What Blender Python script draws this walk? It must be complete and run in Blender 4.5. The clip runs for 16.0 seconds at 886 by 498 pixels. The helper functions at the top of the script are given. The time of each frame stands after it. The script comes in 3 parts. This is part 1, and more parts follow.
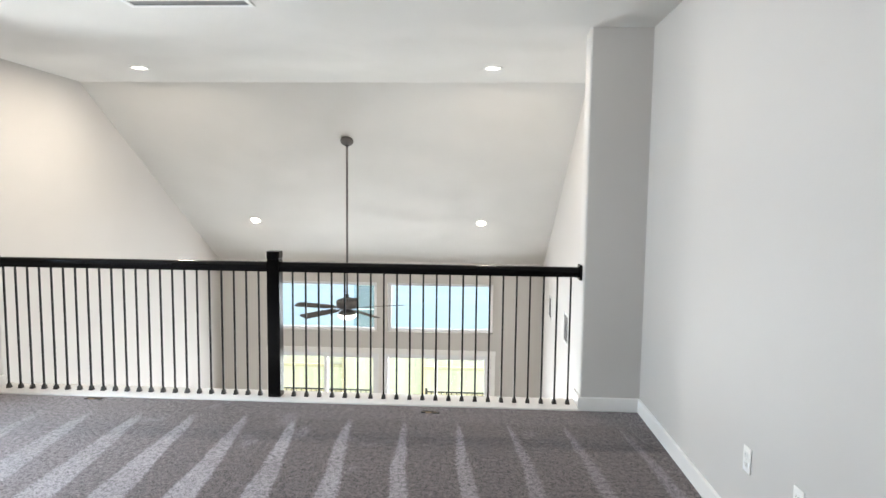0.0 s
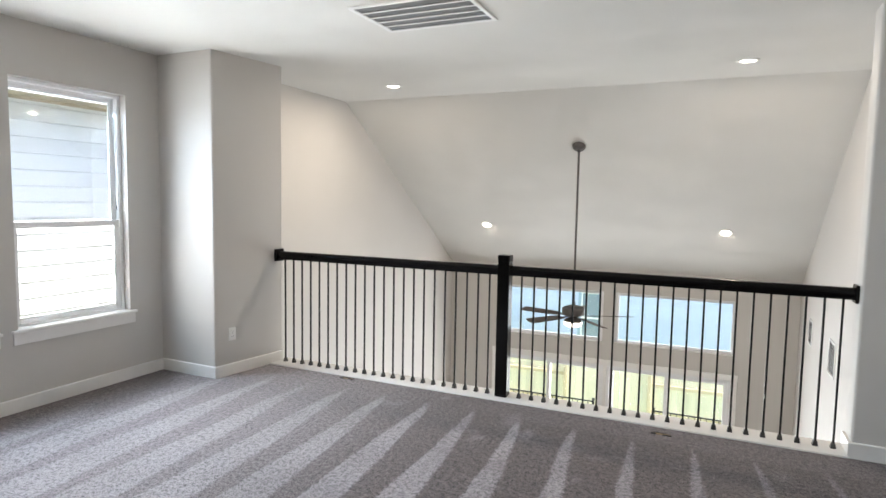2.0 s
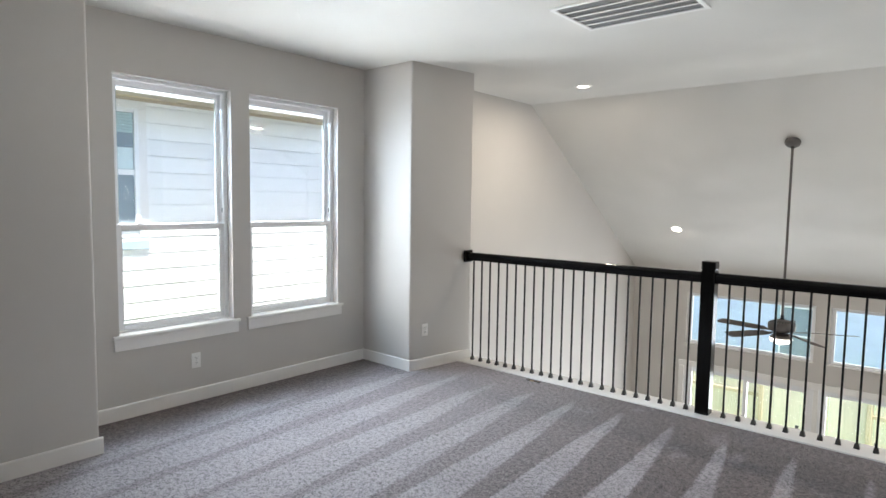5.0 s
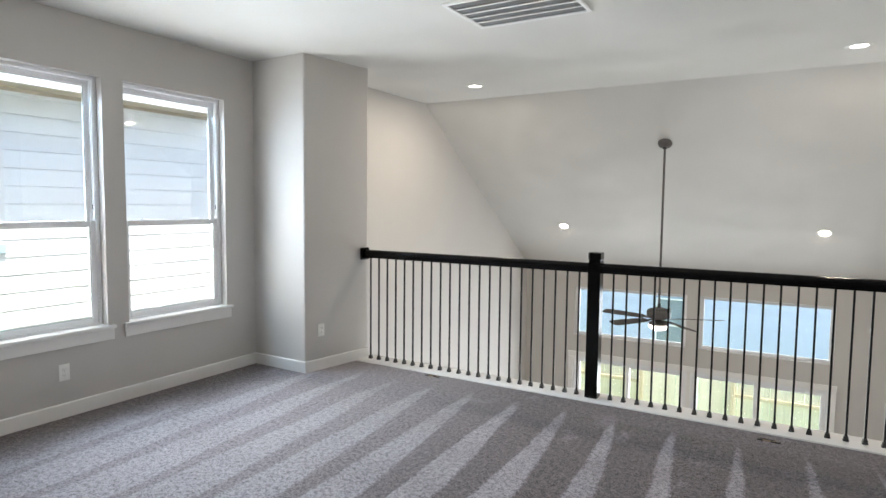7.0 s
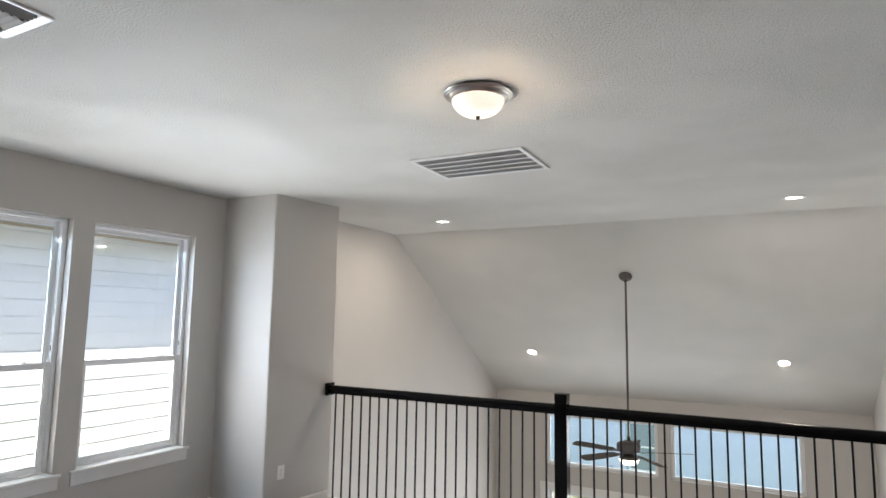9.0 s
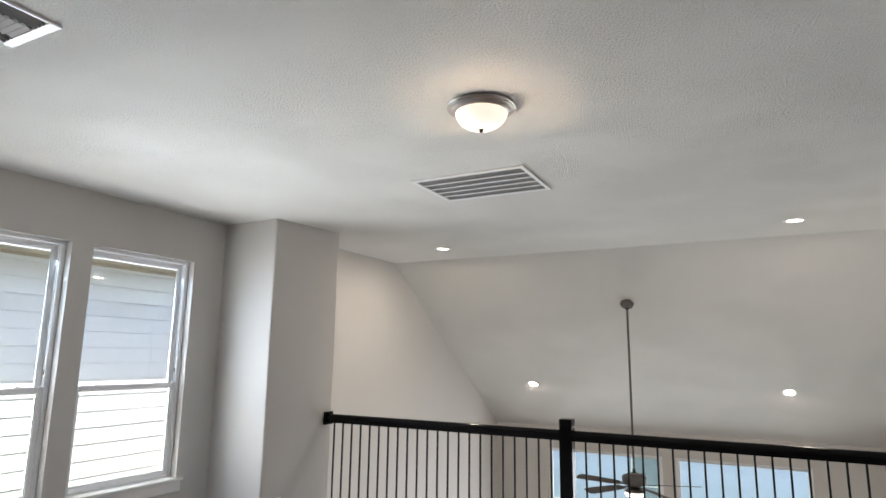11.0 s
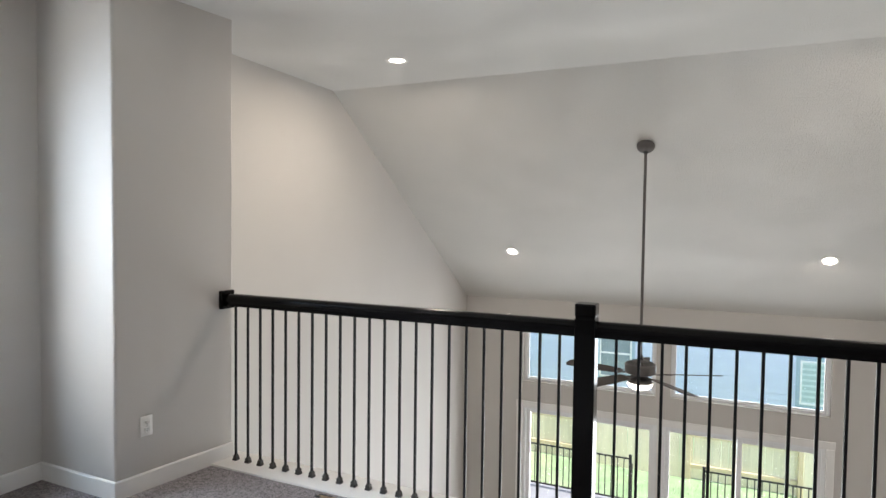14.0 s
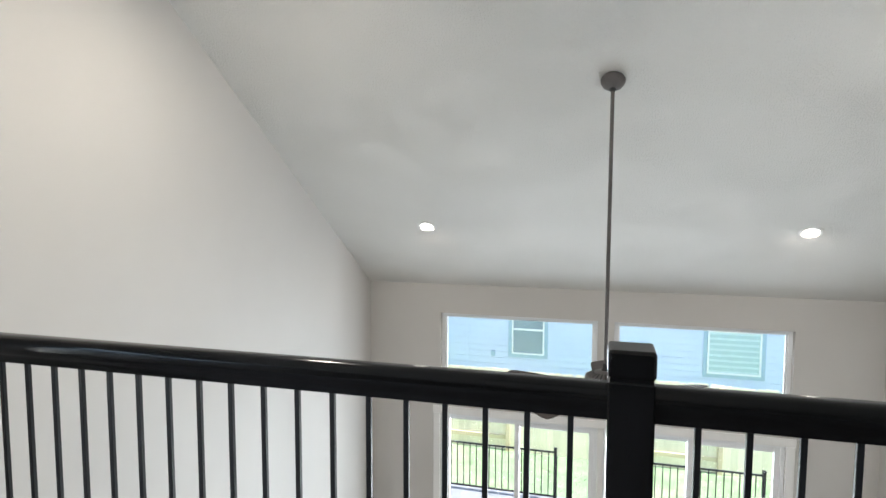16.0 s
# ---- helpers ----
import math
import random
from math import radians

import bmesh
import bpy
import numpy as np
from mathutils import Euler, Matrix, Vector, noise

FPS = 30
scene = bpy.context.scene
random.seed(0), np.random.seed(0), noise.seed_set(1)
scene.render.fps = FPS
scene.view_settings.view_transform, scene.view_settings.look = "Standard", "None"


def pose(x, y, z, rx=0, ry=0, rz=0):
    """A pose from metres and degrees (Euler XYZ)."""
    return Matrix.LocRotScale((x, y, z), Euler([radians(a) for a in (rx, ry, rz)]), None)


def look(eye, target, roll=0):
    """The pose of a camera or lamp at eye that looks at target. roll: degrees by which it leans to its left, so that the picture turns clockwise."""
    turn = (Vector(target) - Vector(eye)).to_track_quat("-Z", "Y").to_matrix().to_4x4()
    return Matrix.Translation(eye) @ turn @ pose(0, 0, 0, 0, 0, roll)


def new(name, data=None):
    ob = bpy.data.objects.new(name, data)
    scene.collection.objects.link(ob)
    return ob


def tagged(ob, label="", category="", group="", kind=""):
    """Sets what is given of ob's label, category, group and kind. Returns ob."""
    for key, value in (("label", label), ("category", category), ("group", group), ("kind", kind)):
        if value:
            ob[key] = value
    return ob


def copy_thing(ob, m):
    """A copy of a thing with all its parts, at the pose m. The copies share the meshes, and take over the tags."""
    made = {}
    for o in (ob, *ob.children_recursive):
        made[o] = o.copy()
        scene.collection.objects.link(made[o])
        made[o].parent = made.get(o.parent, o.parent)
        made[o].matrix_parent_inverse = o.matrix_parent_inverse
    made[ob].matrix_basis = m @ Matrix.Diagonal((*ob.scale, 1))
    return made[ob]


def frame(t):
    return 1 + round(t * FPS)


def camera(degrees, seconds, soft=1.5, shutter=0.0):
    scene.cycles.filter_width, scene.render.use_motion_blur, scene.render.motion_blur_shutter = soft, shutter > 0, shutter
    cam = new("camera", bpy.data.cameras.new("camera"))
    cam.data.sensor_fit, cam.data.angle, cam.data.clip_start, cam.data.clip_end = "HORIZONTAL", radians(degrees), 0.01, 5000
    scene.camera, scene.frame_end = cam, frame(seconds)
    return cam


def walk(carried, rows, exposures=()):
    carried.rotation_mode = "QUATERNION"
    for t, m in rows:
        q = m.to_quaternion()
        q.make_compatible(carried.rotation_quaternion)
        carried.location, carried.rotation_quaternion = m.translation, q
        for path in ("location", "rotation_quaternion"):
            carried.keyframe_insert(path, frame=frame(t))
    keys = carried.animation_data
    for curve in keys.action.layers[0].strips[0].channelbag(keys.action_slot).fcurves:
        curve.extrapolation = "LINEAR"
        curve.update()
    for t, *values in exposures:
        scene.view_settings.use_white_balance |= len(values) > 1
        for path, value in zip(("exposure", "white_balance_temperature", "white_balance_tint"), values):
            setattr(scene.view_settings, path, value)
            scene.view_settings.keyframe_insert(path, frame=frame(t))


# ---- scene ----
cam = camera(73.4, 16.0)
PATH = [
    (0, (0.321, 0.363, 1.545), (0.22, 2.353, 1.373), 0.7),
    (0.5, (0.345, 0.411, 1.543), (0.104, 2.39, 1.374), 0.8),
    (1, (0.334, 0.394, 1.561), (-0.084, 2.343, 1.392), 0.8),
    (1.5, (0.313, 0.383, 1.549), (-0.311, 2.276, 1.385), 0.9),
    (2, (0.283, 0.367, 1.544), (-0.541, 2.182, 1.381), 1.0),
    (2.5, (0.232, 0.32, 1.548), (-0.765, 2.046, 1.385), 1.1),
    (3, (0.194, 0.335, 1.547), (-0.965, 1.956, 1.385), 1.0),
    (3.5, (0.179, 0.337, 1.541), (-1.1, 1.866, 1.38), 0.8),
    (3.7, (0.168, 0.325, 1.548), (-1.144, 1.827, 1.387), 0.9),
    (5.8, (0.124, 0.275, 1.521), (-1.123, 1.831, 1.365), 0.7),
    (6, (0.124, 0.282, 1.521), (-1.087, 1.866, 1.365), 0.7),
    (6.5, (0.106, 0.311, 1.508), (-1.011, 1.962, 1.35), 0.7),
    (7, (0.108, 0.295, 1.472), (-0.906, 2.013, 1.326), 0.6),
    (7.5, (0.132, 0.276, 1.486), (-0.825, 2.029, 1.39), 0.6),
    (8, (0.15, 0.252, 1.573), (-0.785, 2.02, 1.56), 0.6),
    (8.5, (0.169, 0.244, 1.642), (-0.763, 2.011, 1.74), 0.8),
    (9, (0.169, 0.245, 1.693), (-0.76, 2.001, 1.92), 0.9),
    (9.2, (0.172, 0.244, 1.704), (-0.755, 1.994, 1.985), 1.0),
    (11.3, (0.094, 0.293, 1.544), (-0.82, 2.036, 1.898), 0.7),
    (11.5, (0.07, 0.334, 1.522), (-0.846, 2.084, 1.835), 0.9),
    (12, (-0.035, 0.558, 1.504), (-0.95, 2.323, 1.716), 0.8),
    (12.5, (-0.155, 0.832, 1.519), (-1.065, 2.611, 1.612), 0.8),
    (13, (-0.334, 1.179, 1.496), (-1.225, 2.97, 1.511), 0.7),
    (13.5, (-0.462, 1.552, 1.477), (-1.326, 3.355, 1.436), 0.6),
    (14, (-0.651, 1.959, 1.48), (-1.475, 3.78, 1.404), 0.7),
    (14.5, (-0.846, 2.339, 1.447), (-1.619, 4.181, 1.347), 0.6),
    (15, (-0.979, 2.702, 1.465), (-1.675, 4.573, 1.339), 0.6),
    (15.5, (-1.1, 3.126, 1.447), (-1.713, 5.025, 1.302), 0.7),
    (16, (-1.241, 3.444, 1.44), (-1.759, 5.369, 1.277), 0.2),
]
EXPOSE = [(0.0, 2.02, 6450, 10), (1.0, 1.87, 6600, 11), (2.0, 1.72, 6600, 11), (3.0, 1.59, 6500, 11), (6.0, 1.55, 6450, 10), (7.0, 1.54, 6450, 10), (8.0, 1.43, 6500, 11), (9.0, 1.24, 6550, 12), (11.5, 1.23, 6600, 12), (13.0, 1.34, 6600, 12), (14.5, 1.44, 6500, 11), (15.3, 1.6, 6350, 9), (16.0, 1.66, 6150, 8)]
walk(cam, [(t, look(eye, target, roll)) for t, eye, target, roll in PATH], EXPOSE)

# ---- world, sun, large lights ----
SUN = Vector((1.0, -0.13, 2.4)).normalized()
world = bpy.data.worlds.new("sky")
scene.world = world
world.use_nodes = True
wt = world.node_tree
sky = wt.nodes.new("ShaderNodeTexSky")
sky.sky_type, sky.sun_disc = "NISHITA", False
sky.sun_elevation = math.asin(SUN.z)
sky.sun_rotation = math.atan2(SUN.x, SUN.y)
wt.links.new(sky.outputs[0], wt.nodes["Background"].inputs[0])
wt.nodes["Background"].inputs[1].default_value = 0.15


def lamp(name, kind, watts, m, colour=(1, 1, 1), **more):
    data = bpy.data.lights.new(name, kind)
    data.energy, data.color = watts, colour
    for key, value in more.items():
        if key == "size":
            data.size = value
        elif key == "size_y":
            data.shape, data.size_y = "RECTANGLE", value
        elif key == "radius":
            data.shadow_soft_size = value
        elif key == "spread":
            data.spread = radians(value)
        elif key == "angle":
            data.angle = radians(value)
    ob = new(name, data)
    ob.matrix_world = m
    return ob


lamp("sun", "SUN", 4.2, look(SUN * 30, (0, 0, 0)), (1.0, 0.955, 0.88), angle=0.5)
WARM = (1.0, 0.87, 0.73)
# daylight through the two loft windows, the high windows and the sliding doors
for name, y in (("daylight_loft_window_1", 2.30), ("daylight_loft_window_2", 3.327)):
    # light thrown up by the sunlit siding and lawn, and the blue of the open sky from above
    lamp(name, "AREA", 13.5, look((-4.42, y, 1.12), (0, y, 2.5)), (1.0, 0.985, 0.93), size=0.82, size_y=1.1, spread=150)
    lamp(name.replace("daylight", "skylight"), "AREA", 12.5, look((-4.42, y, 1.80), (0, y, -0.2)), (0.57, 0.78, 1.0), size=0.82, size_y=0.9, spread=140)
for name, x in (("daylight_high_window_1", -2.18), ("daylight_high_window_2", -0.22)):
    lamp(name, "AREA", 8, look((x, 10.245, -0.29), (x, 5, -0.29)), (0.90, 0.95, 1.0), size=1.72, size_y=0.80)
lamp("daylight_sliding_doors", "AREA", 84, look((-1.23, 10.245, -2.25), (-1.23, 5, -2.25)), (0.93, 0.98, 1.0), size=3.6, size_y=2.3)
# an added soft fill behind the camera; the rear wall has no window
lamp("rear_fill_light", "AREA", 0.8, look((-0.9, -2.93, 1.5), (-0.9, 4, 1.3)), (1.0, 0.97, 0.93), size=1.9, size_y=1.5)

# ---- materials ----


class Nodes:
    """A small wrapper that makes node materials short to write."""

    def __init__(self, name):
        self.m = bpy.data.materials.new(name)
        self.m.use_nodes = True
        self.t = self.m.node_tree
        self.b = self.t.nodes["Principled BSDF"]

    def node(self, kind, **inputs):
        n = self.t.nodes.new(kind)
        for key, value in inputs.items():
            self.plug(n.inputs[key.replace("_", " ")], value)
        return n

    def plug(self, socket, value):
        if isinstance(value, bpy.types.NodeSocket):
            self.t.links.new(value, socket)
        else:
            socket.default_value = value

    def place(self):
        return self.node("ShaderNodeTexCoord").outputs["Object"]

    def world_place(self):
        return self.node("ShaderNodeNewGeometry").outputs["Position"]

    def noise(self, scale, detail=3, vector=None, rough=0.5):
        n = self.node("ShaderNodeTexNoise", Scale=scale, Detail=detail, Roughness=rough)
        self.t.links.new(vector or self.world_place(), n.inputs["Vector"])
        return n.outputs["Fac"]

    def sum(self, op, a, b=0.0, c=0.0):
        n = self.t.nodes.new("ShaderNodeMath")
        n.operation = op
        for i, v in enumerate((a, b, c)):
            self.plug(n.inputs[i], v)
        return n.outputs[0]

    def span(self, v, a, b, c=0.0, d=1.0, smooth=False):
        n = self.t.nodes.new("ShaderNodeMapRange")
        n.interpolation_type = "SMOOTHSTEP" if smooth else "LINEAR"
        for i, x in enumerate((v, a, b, c, d)):
            self.plug(n.inputs[i], x)
        return n.outputs[0]

    def mix(self, fac, a, b):
        n = self.t.nodes.new("ShaderNodeMix")
        n.data_type = "RGBA"
        self.plug(n.inputs[0], fac)
        for i, c in ((6, a), (7, b)):
            self.plug(n.inputs[i], c if isinstance(c, bpy.types.NodeSocket) else (*c, 1))
        return n.outputs[2]

    def bump(self, height, strength, distance):
        n = self.node("ShaderNodeBump", Height=height, Strength=strength, Distance=distance)
        self.t.links.new(n.outputs[0], self.b.inputs["Normal"])
        return n

    def set(self, colour, rough, metal=0.0, spec=0.5):
        self.plug(self.b.inputs["Base Color"], colour if isinstance(colour, bpy.types.NodeSocket) else (*colour, 1))
        self.plug(self.b.inputs["Roughness"], rough)
        self.b.inputs["Metallic"].default_value = metal
        self.b.inputs["Specular IOR Level"].default_value = spec
        return self


def plain(name, colour, rough, metal=0.0, vary=0.06, scale=6.0, bump=0.0, grain=300.0, spec=0.5):
    """Paint, plastic or metal: slight change of tone at two scales, fine relief, uneven gloss."""
    n = Nodes(name)
    big, fine = n.noise(scale, 3), n.noise(grain, 2)
    tone = n.sum("ADD", n.sum("MULTIPLY", big, 0.7), n.sum("MULTIPLY", fine, 0.3))
    dark, light = [c * (1 - vary) for c in colour], [min(1, c * (1 + vary)) for c in colour]
    n.set(n.mix(n.span(tone, 0.3, 0.7), dark, light), n.span(big, 0.3, 0.7, rough * 0.9, min(1, rough * 1.1)), metal, spec)
    if bump:
        n.bump(fine, bump, 0.002)
    return n.m


def wall_paint(name, colour, peel, strength, rough=0.6):
    """Sprayed orange-peel plaster under matt paint."""
    n = Nodes(name)
    big, peelings = n.noise(0.9, 4), n.noise(peel, 2, rough=0.55)
    dark, light = [c * 0.97 for c in colour], [c * 1.02 for c in colour]
    n.set(n.mix(n.span(big, 0.35, 0.65), dark, light), n.span(big, 0.3, 0.7, rough - 0.06, rough + 0.06), 0, 0.35)
    # the spray lies thicker in some places than in others
    patchy = n.span(n.noise(2.3, 3), 0.35, 0.65, 0.45, 1.0)
    crumbs = n.sum("MULTIPLY", n.noise(peel * 2.3, 2), 0.5)
    n.bump(n.sum("MULTIPLY", n.sum("ADD", n.span(peelings, 0.42, 0.62, smooth=True), crumbs), patchy), strength, 0.0045)
    return n.m


def glow(name, colour, strength):
    n = Nodes(name)
    n.set(colour, 0.4)
    n.b.inputs["Emission Color"].default_value = (*colour, 1)
    n.b.inputs["Emission Strength"].default_value = strength
    return n.m


def glass(name, tint=(1, 1, 1)):
    n = Nodes(name)
    clear = n.node("ShaderNodeBsdfTransparent", Color=(*tint, 1))
    gloss = n.node("ShaderNodeBsdfGlossy", Roughness=0.005)
    fres = n.node("ShaderNodeFresnel", IOR=1.5)
    mix = n.node("ShaderNodeMixShader", Fac=fres.outputs[0])
    n.t.links.new(clear.outputs[0], mix.inputs[1])
    n.t.links.new(gloss.outputs[0], mix.inputs[2])
    n.t.links.new(mix.outputs[0], n.t.nodes["Material Output"].inputs["Surface"])
    return n.m


def carpet_material():
    """Cut-pile carpet: tufted grain, darker and lighter nap where the vacuum cleaner went to and fro, window light and
    shade coloured in.
    """
    n = Nodes("carpet_pile")
    place = n.world_place()
    xyz = n.node("ShaderNodeSeparateXYZ", Vector=place)
    x, y = xyz.outputs[0], xyz.outputs[1]
    wob = n.sum("MULTIPLY", n.sum("SUBTRACT", n.noise(1.3, 2), 0.5), 0.10)
    ragged = n.sum("MULTIPLY", n.sum("SUBTRACT", n.noise(55, 2), 0.5), 0.05)
    # strokes fan out a little and are about a vacuum head apart
    back = n.sum("SUBTRACT", 4.4, y)
    fan = n.sum("DIVIDE", n.sum("SUBTRACT", x, n.sum("MULTIPLY", back, 0.092)), n.sum("ADD", 1.0, n.sum("MULTIPLY", back, 0.006)))
    across = n.sum("ADD", n.sum("ADD", fan, wob), ragged)
    turn = n.sum("FRACT", n.sum("DIVIDE", n.sum("ADD", across, 9.585), 0.37))
    # each light stroke is a wedge whose tip points to the railing
    # and towards the windows the wedges grow until they nearly meet
    width = n.sum("MULTIPLY", n.sum("POWER", n.span(y, 4.46, 2.1, 0.0, 1.0), 0.62), n.span(x, 0.6, -2.4, 0.42, 0.82, smooth=True))
    width = n.sum("MINIMUM", width, 0.88)
    left = n.span(n.sum("SUBTRACT", turn, n.sum("SUBTRACT", 0.5, n.sum("MULTIPLY", width, 0.5))), -0.02, 0.03, smooth=True)
    right = n.span(n.sum("SUBTRACT", n.sum("ADD", 0.5, n.sum("MULTIPLY", width, 0.5)), turn), -0.02, 0.05, smooth=True)
    strip = n.sum("MULTIPLY", n.sum("MULTIPLY", left, right), n.span(y, 4.42, 4.2, 0.0, 1.0))
    strip = n.sum("MULTIPLY", strip, n.span(n.noise(2.0, 3), 0.3, 0.6, 0.6, 1.0))
    # walked-on blots where the pile lies the other way, two of them plain beside the newel
    lay = n.sum("MAXIMUM", strip, n.span(n.noise(3.4, 3), 0.62, 0.72, 0.0, 0.35, smooth=True))
    for bx, by, r in ((-0.95, 4.34, 0.085), (-0.78, 4.10, 0.06)):
        far = n.sum("SQRT", n.sum("ADD", n.sum("POWER", n.sum("SUBTRACT", x, bx), 2.0), n.sum("POWER", n.sum("MULTIPLY", n.sum("SUBTRACT", y, by), 0.4), 2.0)))
        lay = n.sum("MAXIMUM", lay, n.span(n.sum("ADD", far, n.sum("MULTIPLY", ragged, 1.6)), r, r * 0.3, 0.0, 0.34))
    # towards the windows the nap evens out, and their brightening is coloured in
    window_lift = n.span(x, -0.8, -2.9, 0.0, 0.55, smooth=True)
    lay = n.sum("ADD", n.sum("MULTIPLY", lay, n.sum("SUBTRACT", 1.0, window_lift)), window_lift)
    # along the window wall, in the bay: unvacuumed pile, with the wall's shade coloured in
    edge = n.sum("ADD", x, n.sum("MULTIPLY", n.sum("SUBTRACT", n.noise(1.7, 3), 0.5), 0.5))
    lay = n.sum("MULTIPLY", lay, n.span(edge, -3.85, -3.55, 0.05, 1.0, smooth=True))
    # and along the far wall the strokes are nearly trodden out
    lay = n.sum("MULTIPLY", lay, n.span(x, -0.6, 1.2, 1.0, 0.42, smooth=True))
    # between the stroke tips and the railing the pile stands up a little
    lay = n.sum("MAXIMUM", lay, n.span(n.sum("ADD", y, wob), 4.30, 4.40, 0.0, 0.13, smooth=True))
    tuft = n.noise(105, 4, rough=0.85)
    clump = n.noise(38, 2)
    fleck = n.sum("ADD", n.sum("MULTIPLY", tuft, 0.76), n.sum("MULTIPLY", clump, 0.24))
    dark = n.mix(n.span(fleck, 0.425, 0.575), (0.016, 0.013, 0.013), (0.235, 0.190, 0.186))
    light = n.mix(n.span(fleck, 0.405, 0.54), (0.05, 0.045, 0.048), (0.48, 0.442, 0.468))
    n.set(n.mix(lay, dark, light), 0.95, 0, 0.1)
    n.b.inputs["Sheen Weight"].default_value = 0.25
    n.b.inputs["Sheen Roughness"].default_value = 0.5
    n.bump(fleck, 0.9, 0.008)
    return n.m


def wood_material(name, dark, light, along="Z", rough=0.8):
    """Weathered boards; each board has its own tone."""
    n = Nodes(name)
    m = n.t.nodes.new("ShaderNodeMapping")
    m.inputs["Scale"].default_value = {"Z": (14, 14, 1), "X": (1, 14, 14)}[along]
    n.t.links.new(n.world_place(), m.inputs[0])
    grain = n.noise(2.2, 5, m.outputs[0], 0.6)
    own = n.node("ShaderNodeObjectInfo").outputs["Random"]
    tone = n.sum("ADD", n.sum("MULTIPLY", grain, 0.6), n.sum("MULTIPLY", own, 0.4))
    n.set(n.mix(n.span(tone, 0.25, 0.75), dark, light), rough, 0, 0.3)
    n.bump(grain, 0.3, 0.003)
    return n.m


def siding_material(name, colour):
    n = Nodes(name)
    own = n.node("ShaderNodeObjectInfo").outputs["Random"]
    big = n.noise(1.4, 4)
    m = n.t.nodes.new("ShaderNodeMapping")
    m.inputs["Scale"].default_value = (2, 2, 60)
    n.t.links.new(n.world_place(), m.inputs[0])
    grain = n.noise(3, 4, m.outputs[0])
    tone = n.sum("ADD", n.sum("MULTIPLY", big, 0.6), n.sum("MULTIPLY", own, 0.4))
    n.set(n.mix(n.span(tone, 0.2, 0.8), [c * 0.94 for c in colour], [min(1, c * 1.03) for c in colour]), 0.55, 0, 0.3)
    n.bump(grain, 0.15, 0.002)
    return n.m


def lawn_material():
    n = Nodes("lawn")
    big, mid, fine = n.noise(0.35, 4), n.noise(3.0, 3), n.noise(60, 3)
    tone = n.sum("ADD", n.sum("MULTIPLY", mid, 0.5), n.sum("MULTIPLY", fine, 0.5))
    green = n.mix(n.span(tone, 0.3, 0.7), (0.14, 0.22, 0.11), (0.30, 0.41, 0.24))
    n.set(n.mix(n.span(big, 0.48, 0.66), green, (0.38, 0.40, 0.25)), 0.9, 0, 0.2)
    n.bump(fine, 0.8, 0.02)
    return n.m


WALL = wall_paint("greige_wall_paint", (0.55, 0.53, 0.505), 95, 0.035)
CEIL = wall_paint("white_textured_ceiling_paint", (0.72, 0.71, 0.68), 96, 1.0, 0.75)
TRIM = plain("white_semigloss_trim_paint", (0.80, 0.79, 0.77), 0.35, vary=0.03)
VINYL = plain("white_vinyl", (0.82, 0.83, 0.84), 0.32, vary=0.02)
CARPET = carpet_material()
BLACKWOOD = plain("black_stained_wood", (0.004, 0.0037, 0.0036), 0.14, vary=0.2, scale=8, spec=0.20)
IRON = plain("black_iron", (0.009, 0.009, 0.0095), 0.45, 0.0, vary=0.2, scale=10, spec=0.25)
SHOE = plain("dark_bronze_iron", (0.045, 0.042, 0.04), 0.4, 0.3, vary=0.3, scale=40)
PLATE = plain("white_plastic_plate", (0.84, 0.83, 0.80), 0.3, vary=0.02)
SLOT = plain("dark_slot", (0.02, 0.02, 0.02), 0.6)
GRILLE = plain("white_enamel_grille", (0.80, 0.80, 0.79), 0.4, vary=0.03)
FILTER = plain("grey_filter_mesh", (0.20, 0.20, 0.20), 0.8, vary=0.2, scale=60, bump=0.5, grain=500)
FIN = plain("grey_louvre", (0.30, 0.30, 0.30), 0.5, vary=0.1)
DUCT = plain("dark_duct", (0.03, 0.03, 0.032), 0.7)
NICKEL = plain("brushed_nickel", (0.40, 0.37, 0.34), 0.36, 1.0, vary=0.08, scale=12)
PEWTER = plain("aged_pewter", (0.125, 0.115, 0.11), 0.42, 0.55, vary=0.15, scale=14)
BLADE = wood_material("dark_walnut_blade", (0.035, 0.026, 0.022), (0.085, 0.066, 0.056), "X", 0.45)
BOWL = glow("lit_frosted_glass", (1.0, 0.90, 0.76), 0.36)
FANBOWL = glow("lit_fan_glass", (1.0, 0.94, 0.84), 1.6)
LENS = glow("lit_downlight_lens", (1.0, 0.93, 0.82), 3.5)
GLASS = glass("window_glass")
GASKET = plain("grey_glazing_bead", (0.45, 0.50, 0.50), 0.5, vary=0.05)
FARGLASS = plain("dark_neighbour_glass", (0.24, 0.30, 0.34), 0.06, vary=0.2, scale=1.5)
SIDING_W = siding_material("white_lap_siding", (0.86, 0.87, 0.86))
SIDING_B = siding_material("pale_blue_lap_siding", (0.60, 0.665, 0.82))
TRIM_B = plain("grey_blue_window_surround", (0.34, 0.45, 0.55), 0.6, vary=0.05)
SOFFIT = plain("tan_soffit_paint", (0.48, 0.40, 0.30), 0.6)
# for the rear house's blind, and a painted reflection in the side house's pane
BLIND_AND_REFLECTION = plain("teal_blind_and_reflection", (0.40, 0.53, 0.54), 0.5)
PALEBLIND_AND_REFLECTION = plain("pale_blind_and_reflection", (0.56, 0.67, 0.68), 0.5)
FENCEWOOD = wood_material("cedar_fence_boards", (0.66, 0.60, 0.43), (0.82, 0.75, 0.56))
